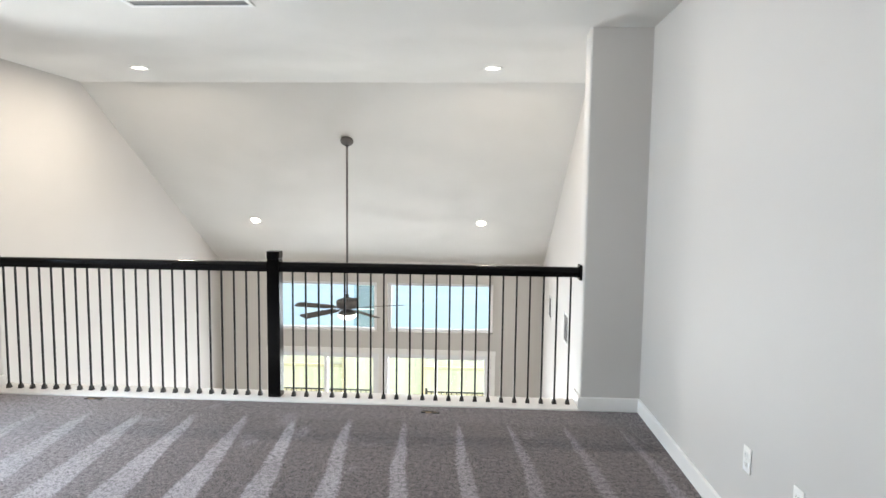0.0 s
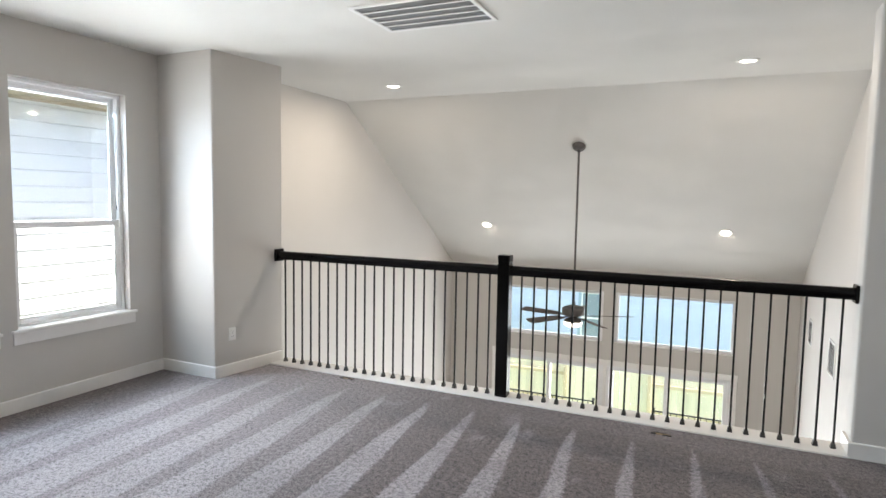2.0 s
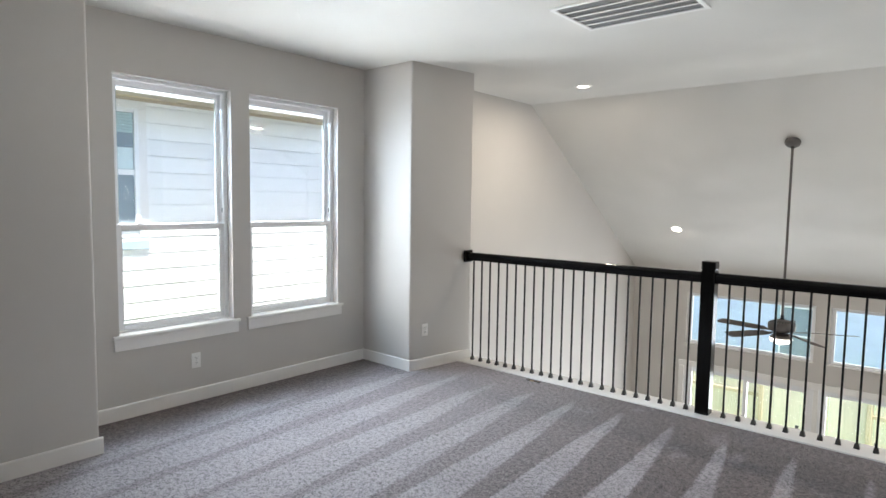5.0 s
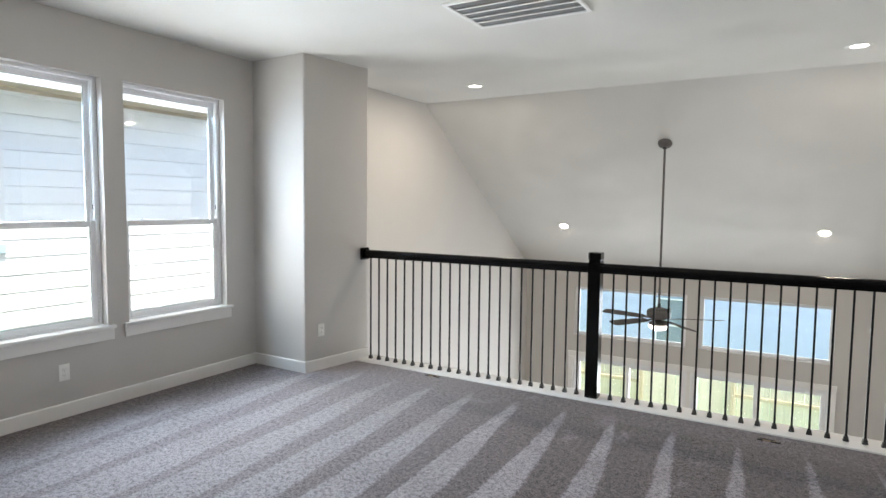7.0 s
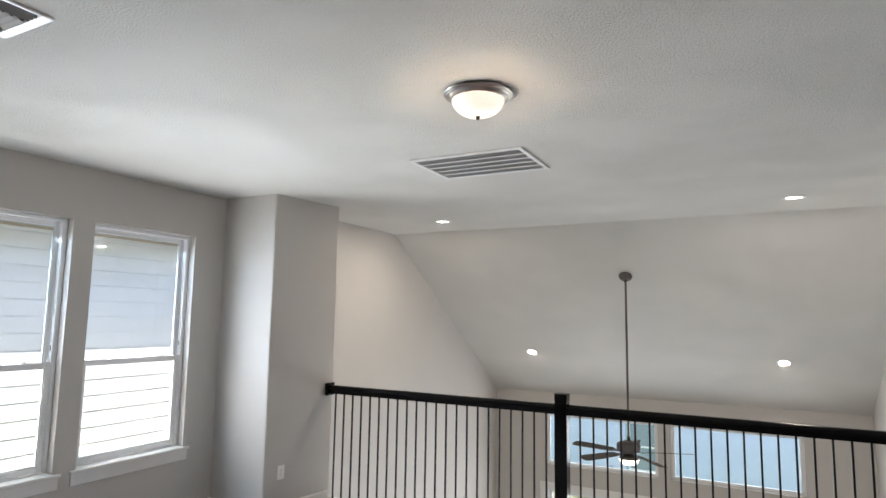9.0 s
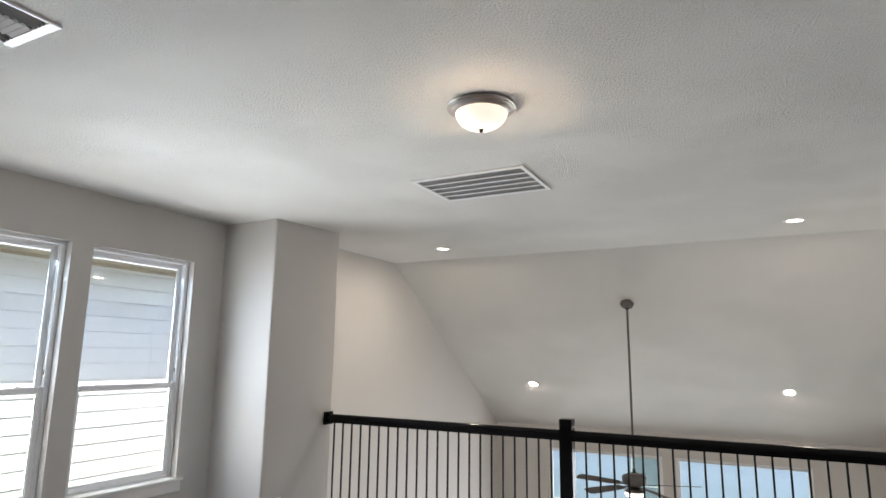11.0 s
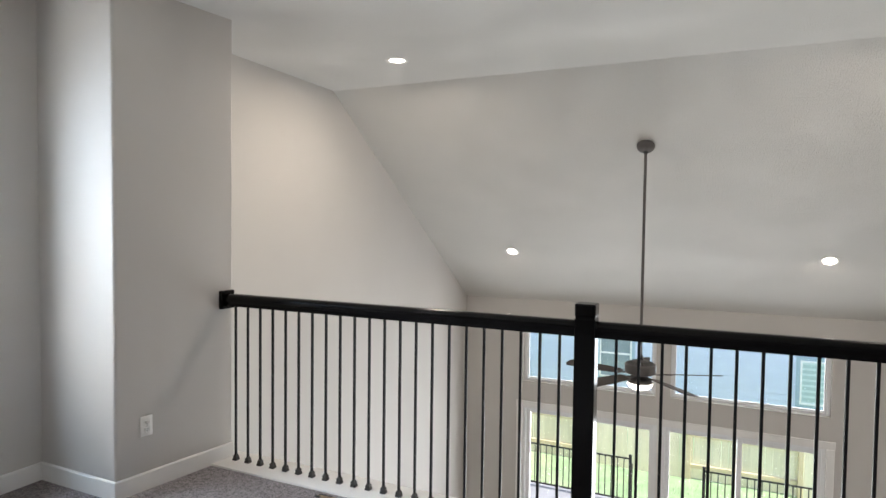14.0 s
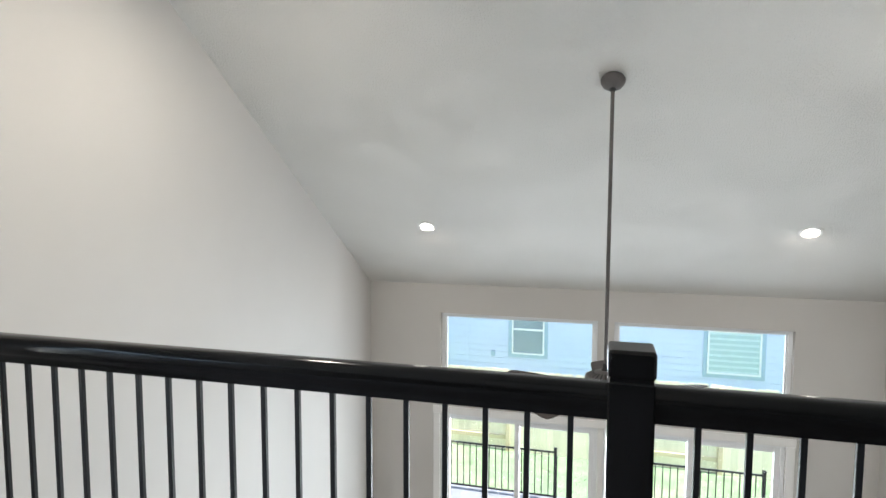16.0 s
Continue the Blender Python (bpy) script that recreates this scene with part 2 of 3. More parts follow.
FENCERAIL = wood_material("cedar_fence_rails", (0.54, 0.43, 0.26), (0.66, 0.56, 0.37), "X")
LAWN = lawn_material()
CONCRETE = plain("broom_finished_concrete", (0.19, 0.20, 0.22), 0.85, vary=0.12, scale=2.5, bump=0.4, grain=120)
TILE = plain("wood_look_floor", (0.18, 0.145, 0.12), 0.4, vary=0.15, scale=3)
TORN = plain("tan_carpet_backing", (0.30, 0.22, 0.14), 0.9, vary=0.3, scale=80)
ROOFING = plain("grey_shingle_roof", (0.12, 0.12, 0.125), 0.9, vary=0.3, scale=12, bump=0.6, grain=60)

# ---- mesh helpers ----


def box(bm, x0, x1, y0, y1, z0, z1, bevel=0.0, segments=1):
    vs = [bm.verts.new((x, y, z)) for z in (z0, z1) for y in (y0, y1) for x in (x0, x1)]
    fs = [bm.faces.new([vs[i] for i in q]) for q in ((0, 2, 3, 1), (4, 5, 7, 6), (0, 1, 5, 4), (1, 3, 7, 5), (3, 2, 6, 7), (2, 0, 4, 6))]
    if bevel:
        es = list({e for f in fs for e in f.edges})
        bmesh.ops.bevel(bm, geom=es, offset=bevel, segments=segments, affect="EDGES", profile=0.5)
    return bm


def boxed(*dims, bevel=0.0, segments=1):
    return box(bmesh.new(), *dims, bevel=bevel, segments=segments)


def turned(profile, steps=32, bm=None, at=(0, 0, 0)):
    """A body turned round z from (radius, height) pairs; an end of radius 0 closes to a point."""
    bm = bm or bmesh.new()
    rings = []
    for r, z in profile:
        if r < 1e-6:
            rings.append([bm.verts.new((at[0], at[1], at[2] + z))])
        else:
            rings.append([bm.verts.new((at[0] + r * math.cos(a), at[1] + r * math.sin(a), at[2] + z)) for a in (2 * math.pi * i / steps for i in range(steps))])
    for low, high in zip(rings, rings[1:]):
        for i in range(steps):
            j = (i + 1) % steps
            face = [low[i % len(low)], low[j % len(low)], high[j % len(high)], high[i % len(high)]]
            face = list(dict.fromkeys(face))
            if len(face) > 2:
                bm.faces.new(face)
    for ring in (rings[0], rings[-1]):
        if len(ring) > 1:
            bm.faces.new(ring)
    return bm


def extruded(outline, length, axis="X"):
    """An outline of (a, b) pairs drawn out along an axis from 0 to length. X: outline is y, z; Z: outline is x, y."""
    bm = bmesh.new()
    put = {"X": lambda a, b, s: (s, a, b), "Y": lambda a, b, s: (a, s, b), "Z": lambda a, b, s: (a, b, s)}[axis]
    near, far = ([bm.verts.new(put(a, b, s)) for a, b in outline] for s in (0, length))
    bm.faces.new(near)
    bm.faces.new(far)
    for i in range(len(outline)):
        j = (i + 1) % len(outline)
        bm.faces.new((near[i], near[j], far[j], far[i]))
    return bm


def mesh_of(name, bm, material, smooth=False):
    bmesh.ops.recalc_face_normals(bm, faces=bm.faces)
    me = bpy.data.meshes.new(name)
    bm.to_mesh(me)
    bm.free()
    me.materials.append(material)
    if smooth:
        me.polygons.foreach_set("use_smooth", [True] * len(me.polygons))
        me.set_sharp_from_angle(angle=radians(38))
    return me


def part(name, bm, material, parent=None, label="", at=None, smooth=False):
    """Links a bmesh as one mesh object, under a thing or a part where one is given."""
    ob = new(name, mesh_of(name, bm, material, smooth))
    if at is not None:
        ob.matrix_basis = at
    ob.parent = parent
    return tagged(ob, label)


def repeat(name, mesh, parent, m):
    ob = new(name, mesh)
    ob.parent, ob.matrix_basis = parent, m
    return ob


def thing(name, at, label, category, group="", kind=""):
    ob = new(name)
    ob.matrix_basis = at
    ob.empty_display_size = 0.1
    return tagged(ob, label, category, group, kind)


def structure(name, bm, material, label, category, smooth=False):
    return tagged(part(name, bm, material, smooth=smooth), label, category, kind="structure")


def pierced(axis, lo, hi, z0, z1, front, back, holes):
    """A wall along an axis with rectangular openings (a0, a1, b0, b1) right through it."""
    bm = bmesh.new()
    cuts = sorted({lo, hi, *(h[0] for h in holes), *(h[1] for h in holes)})
    for a0, a1 in zip(cuts, cuts[1:]):
        spans = sorted((h[2], h[3]) for h in holes if h[0] < (a0 + a1) / 2 < h[1])
        z = z0
        for b0, b1 in spans + [(z1, z1)]:
            if b0 - z > 1e-4:
                box(bm, *((a0, a1, front, back) if axis == "X" else (front, back, a0, a1)), z, b0)
            z = b1
    bmesh.ops.remove_doubles(bm, verts=bm.verts, dist=1e-5)
    inner = [f for f in bm.faces if any(g is not f and (g.calc_center_median() - f.calc_center_median()).length < 1e-5 for v in f.verts for g in v.link_faces)]
    bmesh.ops.delete(bm, geom=inner, context="FACES")
    return bm


def rounded_post(corners, z0, z1, round_at, r=0.018):
    """An upright block on plan corners given anticlockwise; the chosen corners are bull-nosed."""
    out, n = [], len(corners)
    for i, c in enumerate(corners):
        c = Vector(c)
        if i in round_at:
            a, b = ((Vector(corners[(i + s) % n]) - c).normalized() * r for s in (-1, 1))
            # a quarter-round from one side to the other
            mid = c + a + b
            for s in range(6):
                w = math.pi / 2 * s / 5
                out.append(tuple(mid - b * math.cos(w) - a * math.sin(w)))
        else:
            out.append(tuple(c))
    bm = extruded(out, z1 - z0, "Z")
    bmesh.ops.translate(bm, verts=bm.verts, vec=(0, 0, z0))
    return bm


# ---- the plan ----
H = 2.74            # loft ceiling
GROUND = -3.54      # living room floor
XW, XP, XG = -4.13, -3.508, -3.935     # window wall, pier face, living room west wall
XN, YN, YC = -3.394, 4.82, 4.088     # far end of the west pier, window wall corner
XE, XQ, XR = 1.553, 1.121, 1.47      # loft east wall, east pier face, living room east wall
YP, YQ, YE = 4.082, 4.667, 4.86      # pier fronts, loft edge
YS, YF = 6.673, 10.097               # where the ceiling begins to slope, far wall
ZF = 0.467                           # top of the far wall
YB = -3.0
K = (H - ZF) / (YF - YS)
W1, W2, WZ = (1.877, 2.725), (2.882, 3.771), (0.573, 2.350)
U1, U2, UZ = (-3.055, -1.268), (-1.092, 0.669), (-0.715, 0.127)
DX, DZ = (-3.058, 0.637), (GROUND, -1.075)

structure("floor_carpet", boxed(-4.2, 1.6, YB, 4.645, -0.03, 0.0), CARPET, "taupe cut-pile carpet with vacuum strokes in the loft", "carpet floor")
structure("floor_deck", boxed(-4.2, 1.6, YB, YE - 0.02, -0.36, -0.03), TRIM, "plain deck under the loft carpet", "floor deck")
structure("wall_west_windows", pierced("Y", 1.40, YN, -0.36, H + 0.1, XW, XW - 0.16, [(*W1, *WZ), (*W2, *WZ)]), WALL, "greige painted wall with two tall window openings", "wall")
structure("wall_west_near", rounded_post([(-4.29, YB), (-3.65, YB), (-3.65, 1.572), (-4.29, 1.572)], -0.36, H + 0.1, (2,)), WALL, "greige painted wall return beside the window bay", "wall", True)
structure("pier_west", rounded_post([(XW - 0.01, YC - 0.0014), (XP, YP), (XN, YN), (XW - 0.01, YN)], GROUND, H + 0.1, (1, 2)), WALL, "greige painted wall pier with rounded corners at the railing", "wall", True)
structure("wall_west_living_room", boxed(-4.28, XG, YN, YF + 0.1, GROUND - 0.2, H + 0.1), WALL, "tall plain wall of the living room below", "wall")
structure("wall_east", boxed(XE, 1.72, YB, YQ + 0.1, -0.36, H + 0.1), WALL, "plain greige painted loft wall", "wall")
structure("pier_east", rounded_post([(XQ, YQ), (XE, YQ), (XE, YE), (XQ, YE)], GROUND, H + 0.1, (0, 3)), WALL, "greige painted wall pier with rounded corners at the railing", "wall", True)
structure("wall_east_living_room", boxed(XR, 1.72, YE, YF + 0.1, GROUND - 0.2, H + 0.1), WALL, "tall plain wall of the living room with two registers", "wall")
structure("wall_north", pierced("X", XG, XR, GROUND - 0.2, ZF + 0.2, YF, YF + 0.16, [(*U1, *UZ), (*U2, *UZ), (*DX, *DZ)]), WALL, "living room end wall with high windows over sliding doors", "wall")
structure("wall_south", boxed(-4.28, 1.72, YB - 0.15, YB, -0.36, H + 0.1), WALL, "plain wall that closes the loft", "wall")
structure("wall_under_loft", boxed(XG, XR, YE - 0.16, YE - 0.02, GROUND, -0.36), WALL, "plain wall below the loft edge", "wall")
structure("floor_living_room", boxed(-4.28, 1.72, YE - 0.2, YF + 0.16, GROUND - 0.2, GROUND), TILE, "brown wood-look floor of the living room below", "floor")
structure("ceiling_loft", boxed(-4.28, 1.72, YB - 0.15, YS, H, H + 0.14), CEIL, "white textured flat ceiling", "ceiling")
slope = bmesh.new()
box(slope, -4.28, 1.72, 0, 1, 0, 0.14)
for v in slope.verts:
    y = YS if v.co.y < 0.5 else YF + 0.16
    v.co.y, v.co.z = y, v.co.z + H - K * (y - YS)
structure("ceiling_slope", slope, CEIL, "white textured sloping ceiling over the living room", "ceiling")
structure("roof", boxed(-4.5, 1.9, YB - 0.3, YS, H + 0.15, H + 0.3), ROOFING, "plain roof deck over the loft", "roof")

# white board under the balusters, with its nose over the living room
structure("trim_railing_sill", boxed(-3.455, XQ - 0.001, 4.645, YE + 0.025, -0.024, 0.012, bevel=0.006, segments=2), TRIM, "white painted board along the loft edge under the railing", "trim", True)
structure("trim_loft_fascia", boxed(XG + 0.002, XR - 0.002, YE - 0.018, YE + 0.001, -0.36, -0.026), TRIM, "white painted board on the loft edge", "trim")


def baseboard(x0, y0, x1, y1, nx, ny):
    """A board from one plan point to another; (nx, ny) points into the room."""
    t, h = 0.015, 0.10
    length = math.hypot(x1 - x0, y1 - y0)
    ux, uy = (x1 - x0) / length, (y1 - y0) / length
    bm = extruded([(0, 0), (t, 0), (t, h - 0.006), (t - 0.006, h), (0, h)], length, "X")
    for v in bm.verts:
        s, d = v.co.x, v.co.y
        v.co.x, v.co.y = x0 + ux * s + nx * d, y0 + uy * s + ny * d
    structure("baseboard", bm, TRIM, "white painted flat baseboard", "baseboard")


def facing(x0, y0, x1, y1):
    """The unit vector to the right of the way from one plan point to another."""
    length = math.hypot(x1 - x0, y1 - y0)
    return (y1 - y0) / length, -(x1 - x0) / length


for run in ((XW, 1.572, XW, YC), (XW + 0.015, YC, XP + 0.013, YP), (XP, YP - 0.010, XN, YN - 0.01), (-3.65, YB, -3.65, 1.587), (XQ - 0.015, YQ, XE - 0.015, YQ), (XE, YQ, XE, YB)):
    baseboard(*run, *facing(*run))
baseboard(XQ, YQ, XQ, YE, -1, 0)
baseboard(-3.65, YB, XE, YB, 0, 1)

# ---- railing ----


def railing():
    y, z0 = 4.757, 0.012
    group = thing("railing", pose(0, 0, 0), "black wooden loft railing with slim iron balusters between wall piers", "railing")
    px0, px1 = -1.223, -1.127
    pc = (px0 + px1) / 2
    loaf = [(-0.027, -0.004), (0.027, -0.004), (0.027, 0.012), (0.030, 0.020), (0.034, 0.026), (0.035, 0.038), (0.034, 0.048), (0.028, 0.062), (0.016, 0.070), (-0.016, 0.070), (-0.028, 0.062), (-0.034, 0.048), (-0.035, 0.038), (-0.034, 0.026), (-0.030, 0.020), (-0.027, 0.012)]
    XL = XN
    for x0, x1 in ((XL + 0.02, px0), (px1, XQ - 0.02)):
        part("handrail", extruded(loaf, x1 - x0, "X"), BLACKWOOD, group, "glossy black moulded handrail", pose(x0, y, 0.978), True)
    # newel with a plain cap and a groove under it
    post = part("newel_post", boxed(px0, px1, y - 0.046, y + 0.046, z0, 1.062, bevel=0.004), BLACKWOOD, group, "square black newel post")
    part("cap_neck", boxed(px0 + 0.004, px1 - 0.004, y - 0.042, y + 0.042, 1.062, 1.070), BLACKWOOD, post)
    part("cap", boxed(px0 - 0.001, px1 + 0.001, y - 0.047, y + 0.047, 1.070, 1.130, bevel=0.007, segments=2), BLACKWOOD, post)
    for x0, x1 in ((XL - 0.01, XL + 0.022), (XQ - 0.022, XQ)):
        part("rosette", boxed(x0, x1, y - 0.052, y + 0.052, 0.954, 1.068, bevel=0.006, segments=2), BLACKWOOD, group, "square black wall rosette")
    bar = mesh_of("baluster", boxed(-0.0065, 0.0065, -0.0065, 0.0065, 0, 0.971 - z0, bevel=0.0012), IRON)
    shoe = bmesh.new()
    box(shoe, -0.0165, 0.0165, -0.0165, 0.0165, 0, 0.011, bevel=0.002)
    for a, b, lo, hi in ((0.0145, 0.0115, 0.011, 0.020), (0.0135, 0.0135, 0.020, 0.027), (0.0125, 0.0080, 0.027, 0.036)):
        ring = [[shoe.verts.new((sx * r, sy * r, z)) for sx, sy in ((-1, -1), (1, -1), (1, 1), (-1, 1))] for r, z in ((a, lo), (b, hi))]
        for i in range(4):
            shoe.faces.new((ring[0][i], ring[0][(i + 1) % 4], ring[1][(i + 1) % 4], ring[1][i]))
        shoe.faces.new(ring[1])
        shoe.faces.new(ring[0])
    shoe = mesh_of("shoe", shoe, SHOE)
    for x0, x1, first, gaps in ((XL, px0, 0.84, 22.64), (px1, XQ, 0.90, 22.65)):
        step = (x1 - x0) / gaps
        for i in range(22):
            x = x0 + (first + i) * step
            one = repeat("baluster", bar, group, pose(x, y, z0, 0, 0, random.uniform(-4, 4)))
            repeat("shoe", shoe, one, pose(0, 0, 0))


railing()

# ---- loft windows ----


def framed(bm, y0, y1, z0, z1, w, x0, x1, bevel=0.003):
    """Four bars round an opening in a wall that faces east."""
    for a, b, c, d in ((y0, y0 + w, z0, z1), (y1 - w, y1, z0, z1), (y0 + w, y1 - w, z0, z0 + w), (y0 + w, y1 - w, z1 - w, z1)):
        box(bm, x0, x1, a, b, c, d, bevel=bevel)
    return bm


def loft_window(name, y0, y1):
    z0, z1, mid = *WZ, 1.318
    win = tagged(thing(name, pose(0, 0, 0), "white vinyl single-hung window with painted sill", "window"), kind="structure")
    xo = XW - 0.16
    f = 0.026
    # stepped frame: a deep outer bar and a thinner stop inside it
    part("window_frame", framed(bmesh.new(), y0, y1, z0, z1, f, xo + 0.01, xo + 0.092), VINYL, win)
    part("frame_stop", framed(bmesh.new(), y0 + f, y1 - f, z0 + f, z1 - f, 0.010, xo + 0.012, xo + 0.050, bevel=0.002), VINYL, win)
    upper = part("upper_sash", framed(bmesh.new(), y0 + f + 0.008, y1 - f - 0.008, mid - 0.018, z1 - f - 0.008, 0.028, xo + 0.018, xo + 0.044), VINYL, win)
    lower = part("lower_sash", framed(bmesh.new(), y0 + f, y1 - f, z0 + f, mid + 0.018, 0.038, xo + 0.052, xo + 0.082), VINYL, win)
    for sash, x, w, a, b in ((upper, xo + 0.031, f + 0.036, mid + 0.010, z1 - f - 0.036), (lower, xo + 0.066, f + 0.038, z0 + f + 0.038, mid - 0.020)):
        pane = part("pane", boxed(x - 0.003, x + 0.003, y0 + w, y1 - w, a, b), GLASS, sash)
        pane.visible_shadow = False
        bead = framed(bmesh.new(), y0 + w, y1 - w, a, b, 0.006, x + 0.003, x + 0.009, bevel=0.001)
        part("glazing_bead", bead, GASKET, sash, "thin grey glazing bead")
    # cam locks: a low base and a curved lever laid to one side
    for s, way in ((0.22, 1), (0.78, -1)):
        y = y0 + (y1 - y0) * s
        lock = part("sash_lock", boxed(xo + 0.054, xo + 0.080, y - 0.024, y + 0.024, mid + 0.018, mid + 0.023, bevel=0.002), VINYL, lower)
        part("lock_hub", turned([(0.0, 0.0), (0.011, 0.0), (0.011, 0.007), (0.008, 0.010), (0.0, 0.010)], 16, at=(xo + 0.066, y, mid + 0.023)), VINYL, lock, smooth=True)
        lever = bmesh.new()
        for i in range(4):
            c = y + way * (0.012 + 0.011 * i)
            box(lever, xo + 0.061 + 0.002 * i * i, xo + 0.071 + 0.002 * i * i, c - 0.0062, c + 0.0062, mid + 0.027 - 0.0015 * i, mid + 0.032 - 0.001 * i, bevel=0.0015)
        part("lock_lever", lever, VINYL, lock)
    # jamb liners with the balance cover and its dark shoe slot above the meeting rail
    for side, n in ((y0 + f, 1), (y1 - f, -1)):
        lo, hi = sorted((side, side + n * 0.005))
        liner = part("jamb_liner", boxed(xo + 0.053, xo + 0.088, lo, hi, mid + 0.02, z1 - f), VINYL, win)
        lo, hi = sorted((side + n * 0.005, side + n * 0.009))
        part("balance_cover", boxed(xo + 0.060, xo + 0.074, lo, hi, mid + 0.55, z1 - f, bevel=0.001), VINYL, liner)
        part("balance_slot", boxed(xo + 0.065, xo + 0.069, lo, hi - 0.001 * (n > 0), mid + 0.10, mid + 0.135), SLOT, liner)
    part("window_sill", boxed(xo + 0.092, XW + 0.030, y0 + 0.001, y1 - 0.001, z0, z0 + 0.012), TRIM, win)
    part("sill_nose", boxed(XW + 0.001, XW + 0.034, y0 - 0.045, y1 + 0.045, z0 - 0.012, z0 + 0.011, bevel=0.005, segments=2), TRIM, win, smooth=True)
    part("apron", boxed(XW + 0.001, XW + 0.016, y0 - 0.035, y1 + 0.035, z0 - 0.095, z0 - 0.012, bevel=0.002), TRIM, win)


loft_window("window_1", *W1)
loft_window("window_2", *W2)

# ---- living room windows and doors ----


def framed_x(bm, x0, x1, z0, z1, w, y0, y1, bevel=0.003, foot=None):
    foot = w if foot is None else foot
    for a, b, c, d in ((x0, x0 + w, z0, z1), (x1 - w, x1, z0, z1), (x0 + w, x1 - w, z0, z0 + foot), (x0 + w, x1 - w, z1 - w, z1)):
        box(bm, a, b, y0, y1, c, d, bevel=bevel)
    return bm


def high_window(name, x0, x1):
    z0, z1 = UZ
    win = tagged(thing(name, pose(0, 0, 0), "white vinyl fixed picture window high in the end wall", "window"), kind="structure")
    part("window_frame", framed_x(bmesh.new(), x0, x1, z0, z1, 0.042, YF + 0.07, YF + 0.15), VINYL, win)
    part("glazing_bead", framed_x(bmesh.new(), x0 + 0.042, x1 - 0.042, z0 + 0.042, z1 - 0.042, 0.018, YF + 0.09, YF + 0.12), VINYL, win)
    pane = part("pane", boxed(x0 + 0.06, x1 - 0.06, YF + 0.102, YF + 0.108, z0 + 0.06, z1 - 0.06), GLASS, win)
    pane.visible_shadow = False
    part("window_sill", boxed(x0 + 0.001, x1 - 0.001, YF - 0.012, YF + 0.07, z0, z0 + 0.018, bevel=0.003), WALL, win)


high_window("window_3", *U1)
high_window("window_4", *U2)


def sliding_door(name, x0, x1):
    z0, z1 = DZ
    door = tagged(thing(name, pose(0, 0, 0), "white vinyl two-panel sliding glass door, closed", "sliding door"), kind="structure")
    part("door_frame", framed_x(bmesh.new(), x0, x1, z0, z1, 0.040, YF + 0.03, YF + 0.15), VINYL, door)
    mid = (x0 + x1) / 2
    for a, b, y in ((x0 + 0.040, mid + 0.025, YF + 0.095), (mid - 0.025, x1 - 0.040, YF + 0.045)):
        panel = part("door_panel", framed_x(bmesh.new(), a, b, z0 + 0.04, z1 - 0.04, 0.055, y, y + 0.04, foot=0.09), VINYL, door)
        pane = part("pane", boxed(a + 0.055, b - 0.055, y + 0.017, y + 0.023, z0 + 0.13, z1 - 0.095), GLASS, panel)
        pane.visible_shadow = False
        if y < YF + 0.09:
            part("handle", boxed(b - 0.042, b - 0.018, y - 0.03, y, z0 + 0.95, z0 + 1.15, bevel=0.006), PLATE, panel)


DM = (DX[0] + DX[1]) / 2
sliding_door("door_1", DX[0], DM - 0.03)
sliding_door("door_2", DM + 0.03, DX[1])
structure("trim_door_mullion", boxed(DM - 0.029, DM + 0.029, YF + 0.02, YF + 0.15, GROUND, DZ[1] - 0.001), TRIM, "white painted post between two sliding doors", "trim")
structure("trim_door_head", boxed(-3.145, 0.726, YF - 0.018, YF - 0.001, DZ[1], -0.987, bevel=0.003), TRIM, "white painted casing over the sliding doors", "trim")
for x0, x1 in ((-3.138, DX[0]), (DX[1], 0.719)):
    structure("trim_door_side", boxed(x0, x1, YF - 0.018, YF - 0.001, GROUND, DZ[1] - 0.001, bevel=0.003), TRIM, "white painted casing beside the sliding doors", "trim")

# ---- electrical plates ----


def outlet():
    """A duplex outlet on a plate in the xz plane, facing -y, its middle at the origin."""
    top = thing("outlet", pose(0, 0, 0), "white duplex electrical outlet on a plastic wall plate", "outlet", "wall outlets")
    part("plate", boxed(-0.035, 0.035, -0.006, 0, -0.057, 0.057, bevel=0.003, segments=2), PLATE, top, smooth=True)
    for z in (-0.020, 0.020):
        face = part("socket", boxed(-0.0165, 0.0165, -0.009, -0.0055, z - 0.0135, z + 0.0135, bevel=0.003), PLATE, top)
        for x, h in ((-0.0065, 0.0042), (0.0065, 0.0034)):
            part("slot", boxed(x - 0.0011, x + 0.0011, -0.0096, -0.0088, z - h + 0.003, z + h + 0.003), SLOT, face)
        part("slot", boxed(-0.0022, 0.0022, -0.0096, -0.0088, z - 0.0095, z - 0.0055), SLOT, face)
    part("screw", boxed(-0.002, 0.002, -0.0075, -0.0055, -0.002, 0.002), NICKEL, top)
    return top


first = outlet()
first.matrix_basis = pose(XP + (4.251 - YP) * (XN - XP) / (YN - YP), 4.251, 0.356, 0, 0, 90 - math.degrees(math.atan2(XN - XP, YN - YP)))
copy_thing(first, pose(XW, 2.412, 0.311, 0, 0, 90))
copy_thing(first, pose(XE, 2.975, 0.405, 0, 0, -90))
copy_thing(first, pose(XE, 2.56, 0.425, 0, 0, -90))

# ---- ceiling fittings ----


